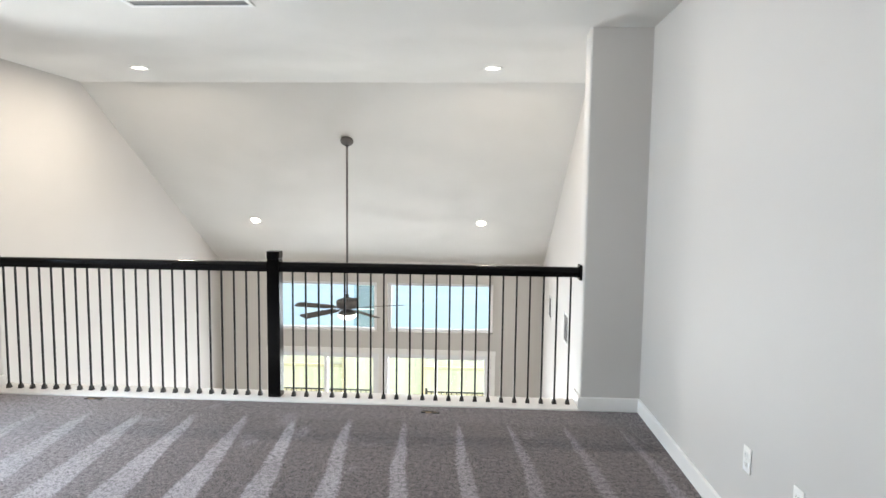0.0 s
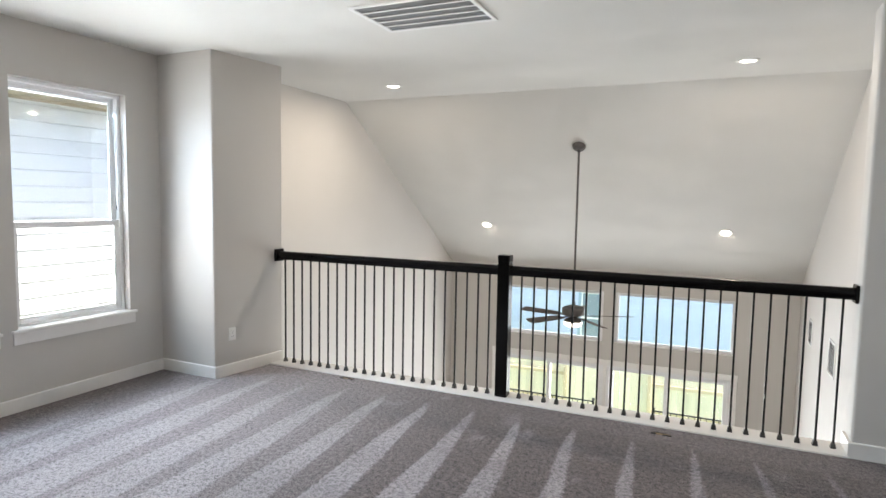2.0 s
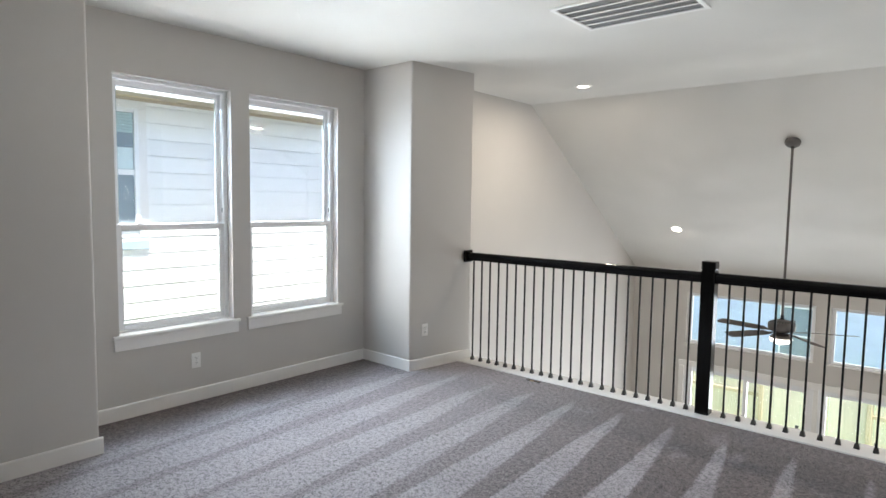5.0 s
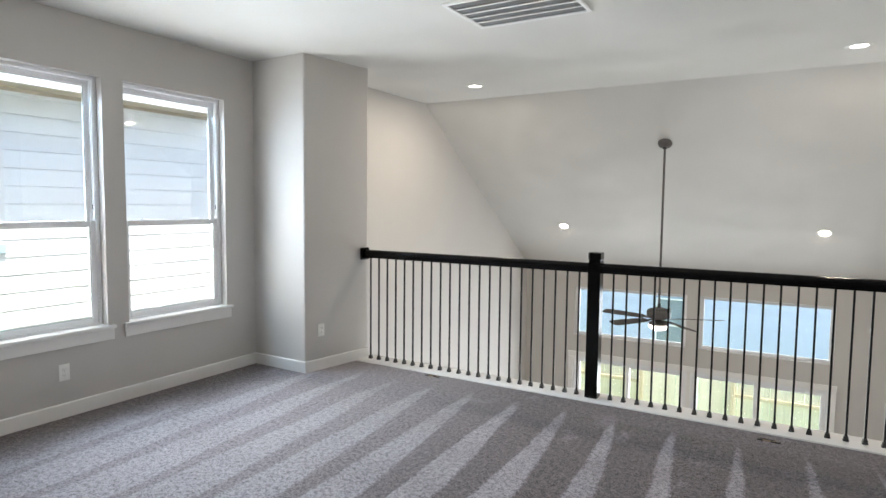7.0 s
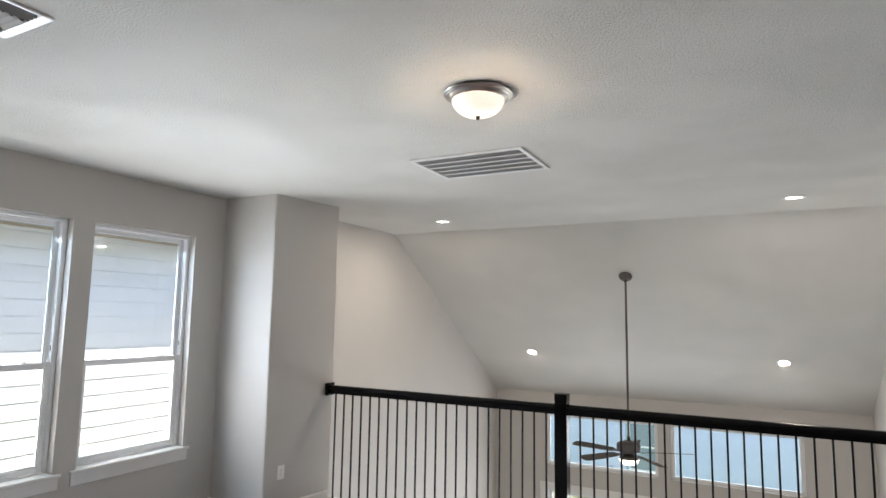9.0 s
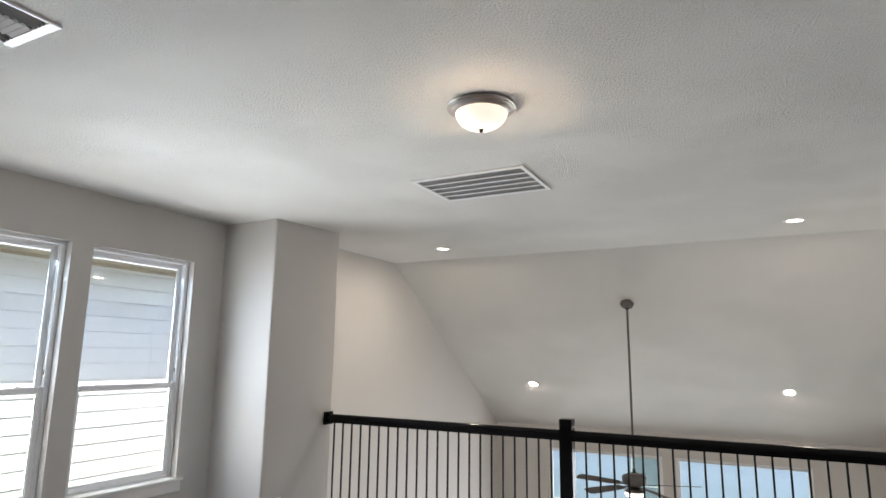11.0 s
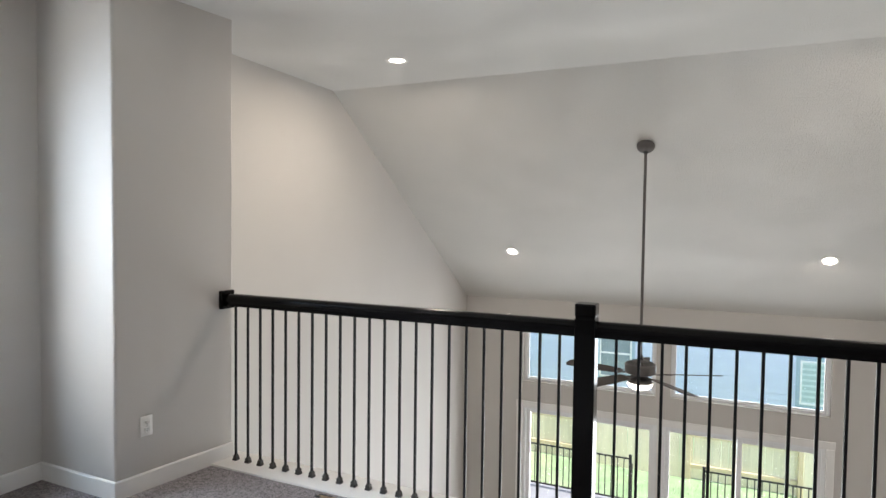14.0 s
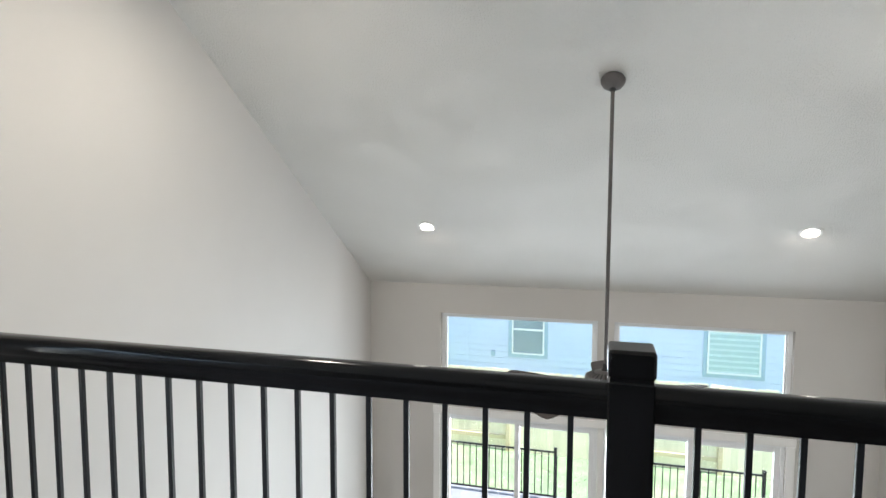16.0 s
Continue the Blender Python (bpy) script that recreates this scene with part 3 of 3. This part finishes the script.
def return_grille():
    x0, x1, y0, y1 = -1.876, -1.073, 3.598, 4.166
    g = thing("return_air_grille", pose(0, 0, H), "white metal return-air grille with five filter bays in the ceiling", "air grille")
    bm = bmesh.new()
    w = 0.030
    for a, b, c, d in ((x0, x1, y0, y0 + w), (x0, x1, y1 - w, y1), (x0, x0 + w, y0 + w, y1 - w), (x1 - w, x1, y0 + w, y1 - w)):
        box(bm, a, b, c, d, -0.012, 0, bevel=0.003)
    part("grille_frame", bm, GRILLE, g)
    part("filter", boxed(x0 + w, x1 - w, y0 + w, y1 - w, -0.0035, -0.0005), FILTER, g, "grey filter mesh")
    n = 5
    pitch = (y1 - y0 - 2 * w) / n
    for i in range(1, n):
        y = y0 + w + i * pitch
        part("divider", boxed(x0 + w, x1 - w, y - 0.009, y + 0.009, -0.011, -0.0005, bevel=0.002), GRILLE, g)
    fin = bmesh.new()
    box(fin, x0 + w, x1 - w, -0.0012, 0.0012, -0.009, -0.001)
    fin = mesh_of("louvre", fin, FIN)
    for i in range(n):
        for j in range(1, 6):
            y = y0 + w + i * pitch + 0.009 + (pitch - 0.018) * j / 6
            repeat("louvre", fin, g, pose(0, y, 0.003))
    tooth = bmesh.new()
    for i in range(44):
        x = x0 + w + (x1 - x0 - 2 * w) * (i + 0.5) / 44
        box(tooth, x - 0.003, x + 0.003, -0.006, 0.0, -0.0095, -0.002)
    tooth = mesh_of("tooth_strip", tooth, DUCT)
    for i in range(n):
        repeat("tooth_strip", tooth, g, pose(0, y0 + w + (i + 1) * pitch - 0.010, 0))
    for x in (x0 + 0.10, x1 - 0.10):
        part("screw", turned([(0.005, -0.0145), (0.006, -0.012)], 10, at=(x, y1 - 0.015, 0)), GRILLE, g)


return_grille()


def supply_register():
    x0, x1, y0, y1 = -2.351, -2.030, 1.035, 1.386
    g = thing("ceiling_register", pose(0, 0, H), "white metal supply register with curved vanes in the ceiling", "air register")
    bm = bmesh.new()
    w, v = 0.045, 0.017
    for a, b, c, d in ((x0, x1, y0, y0 + w), (x0, x1, y1 - w, y1), (x0, x0 + v, y0 + w, y1 - w), (x1 - v, x1, y0 + w, y1 - w)):
        box(bm, a, b, c, d, -0.010, 0, bevel=0.003)
    part("register_frame", bm, GRILLE, g)
    part("duct_opening", boxed(x0 + v, x1 - v, y0 + w, y1 - w, -0.003, -0.0005), DUCT, g, "dark duct opening")
    for i in range(3):
        for x, tilt in ((x0 + v + 0.012 + i * 0.025, -22), (x1 - v - 0.012 - i * 0.025, 22)):
            part("side_vane", boxed(-0.001, 0.001, y0 + w, y1 - w, -0.012, 0.0), FIN, g, at=pose(x, 0, -0.003, 0, tilt))
    bm = extruded([(0.0, 0.0), (0.012, -0.010), (0.028, -0.016), (0.028, -0.0145), (0.013, -0.008), (0.0015, 0.0)], 0.125, "X")
    vane = mesh_of("vane", bm, GRILLE)
    y = y0 + w + 0.006
    while y < y1 - w - 0.02:
        repeat("vane", vane, g, pose(x0 + 0.098, y, -0.003))
        y += 0.027


supply_register()


def flush_light():
    x, y = -0.955, 2.698
    g = thing("flush_ceiling_light", pose(x, y, H), "lit frosted bowl ceiling light with brushed nickel rim", "ceiling light")
    part("rim", turned([(0.145, 0.0), (0.159, -0.002), (0.163, -0.008), (0.160, -0.013), (0.154, -0.015), (0.152, -0.019), (0.147, -0.021), (0.138, -0.027), (0.130, -0.034), (0.124, -0.036), (0.118, -0.033), (0.118, -0.008)], 56), NICKEL, g, "brushed nickel rim", smooth=True)
    prof = [(0.124 * math.cos(radians(a)) ** 0.9, -0.030 - 0.084 * math.sin(radians(a))) for a in range(0, 90, 9)] + [(0.0, -0.114)]
    bowl = part("glass_bowl", turned(prof, 48), BOWL, g, "glowing frosted glass bowl", smooth=True)
    bowl.visible_shadow = False
    part("finial", turned([(0.0, -0.130), (0.007, -0.128), (0.010, -0.122), (0.008, -0.117), (0.013, -0.113), (0.0, -0.110)], 16), SHOE, g, smooth=True)
    lamp("bulb_flush_light", "POINT", 3.6, pose(x, y, H - 0.104), (1.0, 0.72, 0.46), radius=0.03)


flush_light()


def downlight():
    g = thing("downlight", pose(0, 0, 0), "lit round recessed downlight with a white trim ring", "recessed light", "recessed ceiling lights")
    part("trim_ring", turned([(0.092, 0.0), (0.091, -0.004), (0.084, -0.008), (0.074, -0.009), (0.062, -0.004), (0.062, -0.001)], 40), PLATE, g, smooth=True)
    part("lens", turned([(0.0, -0.0045), (0.045, -0.0042), (0.0615, -0.003), (0.0615, -0.001), (0.0, -0.001)], 32), LENS, g, "glowing lens", smooth=True)
    return g


first = downlight()
tilt = math.degrees(math.atan(K))
spots = [pose(-2.871, 5.976, H), pose(0.476, 5.974, H)] + [pose(x, 9.018, H - K * (9.018 - YS), -tilt) for x in (-2.905, 0.435)]
first.matrix_basis = spots[0]
for m in spots[1:]:
    copy_thing(first, m)
for i, m in enumerate(spots):
    eye = m @ Vector((0, 0, -0.02))
    lamp("bulb_downlight_%d" % (i + 1), "AREA", 8.5 if i < 2 else 1.0, pose(*eye), WARM, size=0.12)


def ceiling_fan():
    x, y, zc = -1.202, 7.465, 0.198
    top = H - K * (y - YS)
    g = thing("ceiling_fan", pose(x, y, 0), "dark five-blade ceiling fan with a long downrod and lit bowl", "ceiling fan")
    part("canopy", turned([(0.0, 0.012), (0.072, 0.010), (0.078, -0.004), (0.077, -0.014), (0.070, -0.031), (0.054, -0.046), (0.034, -0.053), (0.0, -0.053)], 36), PEWTER, g, "pewter canopy", pose(0, 0, top - 0.004, -tilt), True)
    part("hanger_ball", turned([(0.0, -0.026), (0.014, -0.022), (0.022, -0.012), (0.026, 0.0), (0.022, 0.012), (0.0, 0.02)], 20), SLOT, g, "dark hanger ball", pose(0, 0.004, top - 0.056), True)
    part("downrod", turned([(0.0125, zc + 0.12), (0.0125, top - 0.04)], 16), PEWTER, g, smooth=True)
    yoke = part("coupling", turned([(0.0, 0.0), (0.024, 0.0), (0.024, 0.010), (0.018, 0.014), (0.018, 0.046), (0.015, 0.050), (0.0, 0.050)], 20), SLOT, g, "dark yoke with a set screw", pose(0, 0, zc + 0.116), True)
    part("set_screw", boxed(0.016, 0.030, -0.004, 0.004, 0.026, 0.034, bevel=0.001), NICKEL, yoke)
    # a drum with a sloped, slotted crown, drawn in below to the blade ring
    motor = part("motor_housing", turned([(0.0, -0.012), (0.066, -0.012), (0.104, -0.008), (0.128, 0.002), (0.134, 0.012), (0.134, 0.074), (0.129, 0.084), (0.052, 0.117), (0.026, 0.120), (0.0, 0.120)], 48), PEWTER, g, "pewter motor housing", pose(0, 0, zc), True)
    slit = mesh_of("vent_slot", boxed(-0.024, 0.024, -0.0045, 0.0045, -0.002, 0.0016), SLOT)
    for i in range(24):
        repeat("vent_slot", slit, motor, pose(0, 0, 0, 0, 0, i * 15) @ pose(0.096, 0, 0.0982, 0, 23.2))
    part("blade_ring", turned([(0.0, -0.030), (0.048, -0.030), (0.052, -0.026), (0.052, -0.010), (0.0, -0.010)], 28), SLOT, g, at=pose(0, 0, zc), smooth=True)
    part("switch_housing", turned([(0.0, -0.086), (0.102, -0.086), (0.110, -0.080), (0.106, -0.066), (0.080, -0.046), (0.050, -0.034), (0.046, -0.026), (0.0, -0.026)], 40), PEWTER, g, at=pose(0, 0, zc), smooth=True)
    prof = [(0.108, -0.084), (0.110, -0.090)] + [(0.109 * math.cos(radians(a)), -0.092 - 0.060 * math.sin(radians(a))) for a in range(10, 90, 10)] + [(0.0, -0.152)]
    part("light_bowl", turned([(0.0, -0.084)] + prof, 36), FANBOWL, g, "glowing white glass bowl", pose(0, 0, zc), True)
    bm = bmesh.new()
    outline = [(0.20, -0.048), (0.30, -0.058), (0.50, -0.066), (0.66, -0.067), (0.695, -0.060), (0.710, -0.035), (0.712, 0.0), (0.710, 0.035), (0.695, 0.060), (0.66, 0.067), (0.50, 0.066), (0.30, 0.058), (0.20, 0.048)]
    low, high = ([bm.verts.new((a, b, z)) for a, b in outline] for z in (-0.003, 0.003))
    bm.faces.new(low[::-1])
    bm.faces.new(high)
    for i in range(len(outline)):
        j = (i + 1) % len(outline)
        bm.faces.new((low[i], low[j], high[j], high[i]))
    blade = mesh_of("blade", bm, BLADE)
    bm = bmesh.new()
    box(bm, 0.046, 0.19, -0.014, 0.014, -0.010, -0.002, bevel=0.002)
    for s in (-1, 1):
        box(bm, 0.185, 0.27, s * 0.028 - 0.010, s * 0.028 + 0.010, -0.0075, -0.0032, bevel=0.001)
    box(bm, 0.170, 0.200, -0.040, 0.040, -0.0075, -0.0005, bevel=0.002)
    arm = mesh_of("blade_iron", bm, PEWTER)
    for i in range(5):
        turn = pose(0, 0, zc - 0.008, 0, 0, 21.5 + 72 * i)
        one = repeat("blade", blade, g, turn @ pose(0, 0, 0, -12))
        repeat("blade_iron", arm, one, pose(0, 0, 0))
    lamp("bulb_fan", "POINT", 1.0, pose(x, y, zc - 0.20), WARM, radius=0.06)


ceiling_fan()


def wall_register(y, z0, z1, wide):
    g = thing("wall_register", pose(XR, y, 0), "white metal louvred register on the tall wall", "air register", "wall registers")
    bm = bmesh.new()
    w = 0.02
    for a, b, c, d in ((-wide / 2, -wide / 2 + w, z0, z1), (wide / 2 - w, wide / 2, z0, z1), (-wide / 2 + w, wide / 2 - w, z0, z0 + w), (-wide / 2 + w, wide / 2 - w, z1 - w, z1)):
        box(bm, -0.010, 0, a, b, c, d, bevel=0.002)
    part("register_frame", bm, GRILLE, g)
    part("duct_opening", boxed(-0.003, -0.0005, -wide / 2 + w, wide / 2 - w, z0 + w, z1 - w), DUCT, g)
    n = 11
    slat = mesh_of("slat", boxed(-0.010, 0.0, -wide / 2 + w, wide / 2 - w, -0.001, 0.001), GRILLE)
    for i in range(n):
        repeat("slat", slat, g, pose(-0.0015, 0, z0 + w + (z1 - z0 - 2 * w) * (i + 0.5) / n, 0, 35))


wall_register(9.05, -0.20, 0.12, 0.30)
wall_register(7.55, -0.20, 0.16, 0.36)


def carpet_slit(x, y, turn):
    g = thing("floor_box_cutout", pose(x, y, 0, 0, 0, turn), "small ragged cut in the carpet with tan backing showing", "carpet cut", "carpet cuts by the railing")
    bm = bmesh.new()
    out = [(-0.062, -0.008), (-0.03, -0.017), (0.015, -0.012), (0.06, -0.016), (0.068, 0.004), (0.03, 0.013), (-0.01, 0.009), (-0.05, 0.014)]
    hole = extruded(out, 0.003, "Z")
    part("backing", hole, TORN, g)
    rim = bmesh.new()
    for i in range(len(out)):
        (a, b), (c, d) = out[i], out[(i + 1) % len(out)]
        if i % 3 != 1:
            box(rim, min(a, c), max(a, c), min(b, d) - 0.002, max(b, d) + 0.002, 0.0, 0.006)
    part("frayed_edge", rim, SLOT, g)


carpet_slit(0.029, 4.526, -3)
carpet_slit(-2.525, 4.600, 4)

# ---- outside: yard, fence, neighbours ----
YARD = -4.06
ground = bmesh.new()
ys = [-60, 13.4, 15.4, 18, 30, 400]
zs = [YARD + 0.1, YARD + 0.22, YARD, YARD, YARD - 0.1, YARD - 0.1]
rows = [[ground.verts.new((x, y, z)) for x in (-400, -60, -20, 0, 20, 60, 400)] for y, z in zip(ys, zs)]
for a, b in zip(rows, rows[1:]):
    for i in range(6):
        ground.faces.new((a[i], a[i + 1], b[i + 1], b[i]))
structure("ground", ground, LAWN, "sunlit mown lawn sloping down from the patio", "lawn")
structure("patio", boxed(-5.4, 2.4, YF + 0.165, 13.5, YARD - 0.2, -3.64, bevel=0.01), CONCRETE, "raised grey concrete patio behind the house", "patio")


def patio_railing():
    g = thing("patio_railing", pose(0, 0, -3.64), "black metal picket railing along the patio edge with a step opening", "railing")
    y, top = 13.3, 0.87
    post = mesh_of("post", boxed(-0.025, 0.025, -0.025, 0.025, 0, top + 0.05, bevel=0.003), IRON)
    cap = mesh_of("post_cap", boxed(-0.029, 0.029, -0.029, 0.029, top + 0.05, top + 0.062, bevel=0.003), IRON)
    picket = mesh_of("picket", boxed(-0.008, 0.008, -0.008, 0.008, 0.085, top - 0.02), IRON)
    for x0, x1 in ((-5.2, -1.92), (-0.67, 1.26)):
        for z in (0.075, top - 0.025):
            part("rail", boxed(x0, x1, y - 0.016, y + 0.016, z, z + 0.025, bevel=0.003), IRON, g)
        for x in (x0, x1):
            one = repeat("post", post, g, pose(x, y, 0))
            repeat("post_cap", cap, one, pose(0, 0, 0))
        n = round((x1 - x0) / 0.115)
        for i in range(1, n):
            repeat("picket", picket, g, pose(x0 + (x1 - x0) * i / n, y, 0))
    # short rails beside the steps
    for x in (-1.92, -0.67):
        one = repeat("post", post, g, pose(x, y + 0.16, -0.22))
        repeat("post_cap", cap, one, pose(0, 0, 0))
        part("stair_rail", extruded([(0, 0), (0.16, -0.20), (0.16, -0.175), (0, 0.025)], 0.03, "X"), IRON, g, at=pose(x - 0.015, y, top - 0.03))


patio_railing()


def wood_fence():
    y, h = 16.1, 1.82
    g = thing("wood_fence", pose(0, y, YARD), "weathered cedar picket fence behind the lawn", "fence")
    pick = mesh_of("picket", extruded([(-0.0697, 0), (0.0697, 0), (0.0697, h - 0.03), (0.045, h), (-0.045, h), (-0.0697, h - 0.03)], 0.016, "Y"), FENCEWOOD)
    x = -13.9
    while x < 9.5:
        bay = math.floor((x + 1.0) / 2.15)
        # bays turn their smooth or their railed side to the lawn
        dy = 0.045 if bay % 2 == 0 else -0.02
        repeat("picket", pick, g, pose(x, dy, random.uniform(-0.012, 0.012), 0, random.uniform(-0.5, 0.5)))
        x += 0.1405
    post = mesh_of("post", boxed(-0.045, 0.045, -0.0, 0.09, -0.2, h - 0.05, bevel=0.006), FENCERAIL)
    for bay in range(-6, 4):
        left = bay * 2.15 - 1.0
        repeat("post", post, g, pose(left, -0.045, 0))
        for z in (0.25, 0.95, 1.55):
            part("stringer", boxed(left + 0.046, left + 2.104, 0.0, 0.042, z, z + 0.088, bevel=0.004), FENCERAIL, g)


wood_fence()


def lap_boards(parent, material, length, courses, exposure, axis, joint=0.007):
    """Lap boards: each leans out at its foot, with a narrow open joint over the board below."""
    b = extruded([(0.0, joint), (0.024, joint), (0.025, joint + 0.004), (0.015, exposure), (0.0, exposure)], length, "X")
    board = mesh_of("siding_board", b, material)
    for i in range(courses):
        repeat("siding_board", board, parent, axis @ pose(0, 0, i * exposure))


def house_window(parent, x0, x1, z0, z1, meet=None, blind=False, surround=None):
    """A window on a wall that faces -y of its house; y = 0 is the wall."""
    win = part("window", framed_x(bmesh.new(), x0, x1, z0, z1, 0.05, -0.06, 0.02), VINYL, parent, "white vinyl window")
    if surround:
        part("window_surround", framed_x(bmesh.new(), x0 - 0.11, x1 + 0.11, z0 - 0.11, z1 + 0.11, 0.105, -0.040, 0.0), surround, win)
    part("pane", boxed(x0 + 0.05, x1 - 0.05, -0.034, -0.028, z0 + 0.05, z1 - 0.05), FARGLASS if not blind else PALEBLIND_AND_REFLECTION, win)
    if meet:
        part("meeting_rail", boxed(x0 + 0.05, x1 - 0.05, -0.054, -0.035, meet - 0.03, meet + 0.03), VINYL, win)
    if blind:
        n = 7
        for i in range(n):
            z = z0 + 0.08 + (z1 - z0 - 0.16) * (i + 0.5) / n
            part("blind_and_reflection_slat", boxed(x0 + 0.06, x1 - 0.06, -0.044, -0.036, z - 0.05, z + 0.045), BLIND_AND_REFLECTION, win)
    return win


def rear_house():
    y = 22.0
    g = thing("rear_neighbour_house", pose(0, y, -3.97), "pale blue lap-sided two-storey house beyond the fence", "house")
    part("wall", boxed(-16, 14, 0.0, 0.2, -0.4, 6.2), SIDING_B, g)
    lap_boards(g, SIDING_B, 30, 32, 0.198, pose(-16, 0, 0) @ Matrix.Diagonal((1, -1, 1, 1)), 0.014)
    house_window(g, -3.95, -2.93, 0.56, 2.30, 1.36, surround=TRIM_B)
    house_window(g, 1.80, 3.24, 0.38, 1.67, blind=True, surround=TRIM_B)
    for x in (-9.5, 8.5):
        house_window(g, x, x + 1.0, 0.56, 2.30, 1.36, surround=TRIM_B)
    part("meter_box", boxed(-4.62, -4.48, -0.07, 0.0, 0.45, 0.62, bevel=0.01), TRIM_B, g)
    part("roof", extruded([(-0.6, 6.2), (-0.6, 6.35), (5.0, 8.6), (10.0, 6.35), (10.0, 6.2)], 31, "X"), ROOFING, g, at=pose(-16.5, 0, 0))
    part("side_wall", boxed(-16, 14, 9.3, 9.5, -0.3, 6.2), SIDING_B, g)


rear_house()


def side_house():
    """The house beside this one; its long wall faces east, towards the loft windows."""
    g = thing("side_neighbour_house", pose(-7.0, 0, 0, 0, 0, 90), "white lap-sided house next door with tan eaves, half in sun", "house")
    # in the house's own frame x runs along the wall and -y looks out of it
    part("wall", boxed(-8, 12, 0.0, 0.2, YARD, 2.65), SIDING_W, g)
    lap_boards(g, SIDING_W, 20, 35, 0.188, pose(-8, 0, -3.829) @ Matrix.Diagonal((1, -1, 1, 1)), 0.008)
    win = house_window(g, 2.25, 3.20, 1.18, 2.52, 1.805)
    # teal strips and a pale band colour in a roof reflected by the upper pane
    for i in range(7):
        part("blind_and_reflection_slat", boxed(2.31, 3.14, -0.043, -0.036, 2.245 + i * 0.032, 2.272 + i * 0.032, bevel=0.002), BLIND_AND_REFLECTION, win)
    part("reflection_band", boxed(2.31, 3.14, -0.040, -0.035, 1.84, 2.08), PALEBLIND_AND_REFLECTION, win)
    part("casing_head", boxed(2.15, 3.30, -0.034, 0.0, 2.522, 2.61), TRIM, win)
    part("corner_board", boxed(3.202, 3.30, -0.034, 0.0, 1.10, 2.52), TRIM, g)
    part("frieze_board", boxed(-8, 12, -0.040, 0.0, 2.612, 2.65), SOFFIT, g)
    eave = part("eave", boxed(-8.3, 12.3, -0.55, 0.2, 2.65, 2.69), SOFFIT, g, "tan painted soffit")
    part("soffit_vent", boxed(2.95, 3.42, -0.115, -0.060, 2.642, 2.6505), FENCERAIL, eave, "narrow brown soffit vent")
    part("fascia", boxed(-8.3, 12.3, -0.595, -0.551, 2.614, 2.78), TRIM, eave)
    part("roof", extruded([(-0.60, 2.78), (-0.60, 2.84), (4.0, 5.2), (8.6, 2.84), (8.6, 2.78)], 20.6, "X"), ROOFING, g, at=pose(-8.3, 0, 0))
    part("utility_box", boxed(2.92, 3.30, -0.06, -0.016, 0.93, 1.03, bevel=0.005), TRIM_B, g)


side_house()

# short grass on the near part of the lawn
blades = bmesh.new()
for _ in range(5000):
    x, y = random.uniform(-7, 4), random.uniform(13.55, 16.0)
    z = YARD + max(0.0, 0.22 * (15.4 - y) / 2.0)
    a, h = random.uniform(0, 6.28), random.uniform(0.03, 0.075)
    dx, dy = 0.006 * math.cos(a), 0.006 * math.sin(a)
    vs = [blades.verts.new(p) for p in ((x - dx, y - dy, z - 0.01), (x + dx, y + dy, z - 0.01), (x + dy * 3, y - dx * 3, z + h))]
    blades.faces.new(vs)
grass = part("grass", blades, LAWN)
tagged(grass, "short green grass blades on the sunny lawn", "grass", kind="stuff")
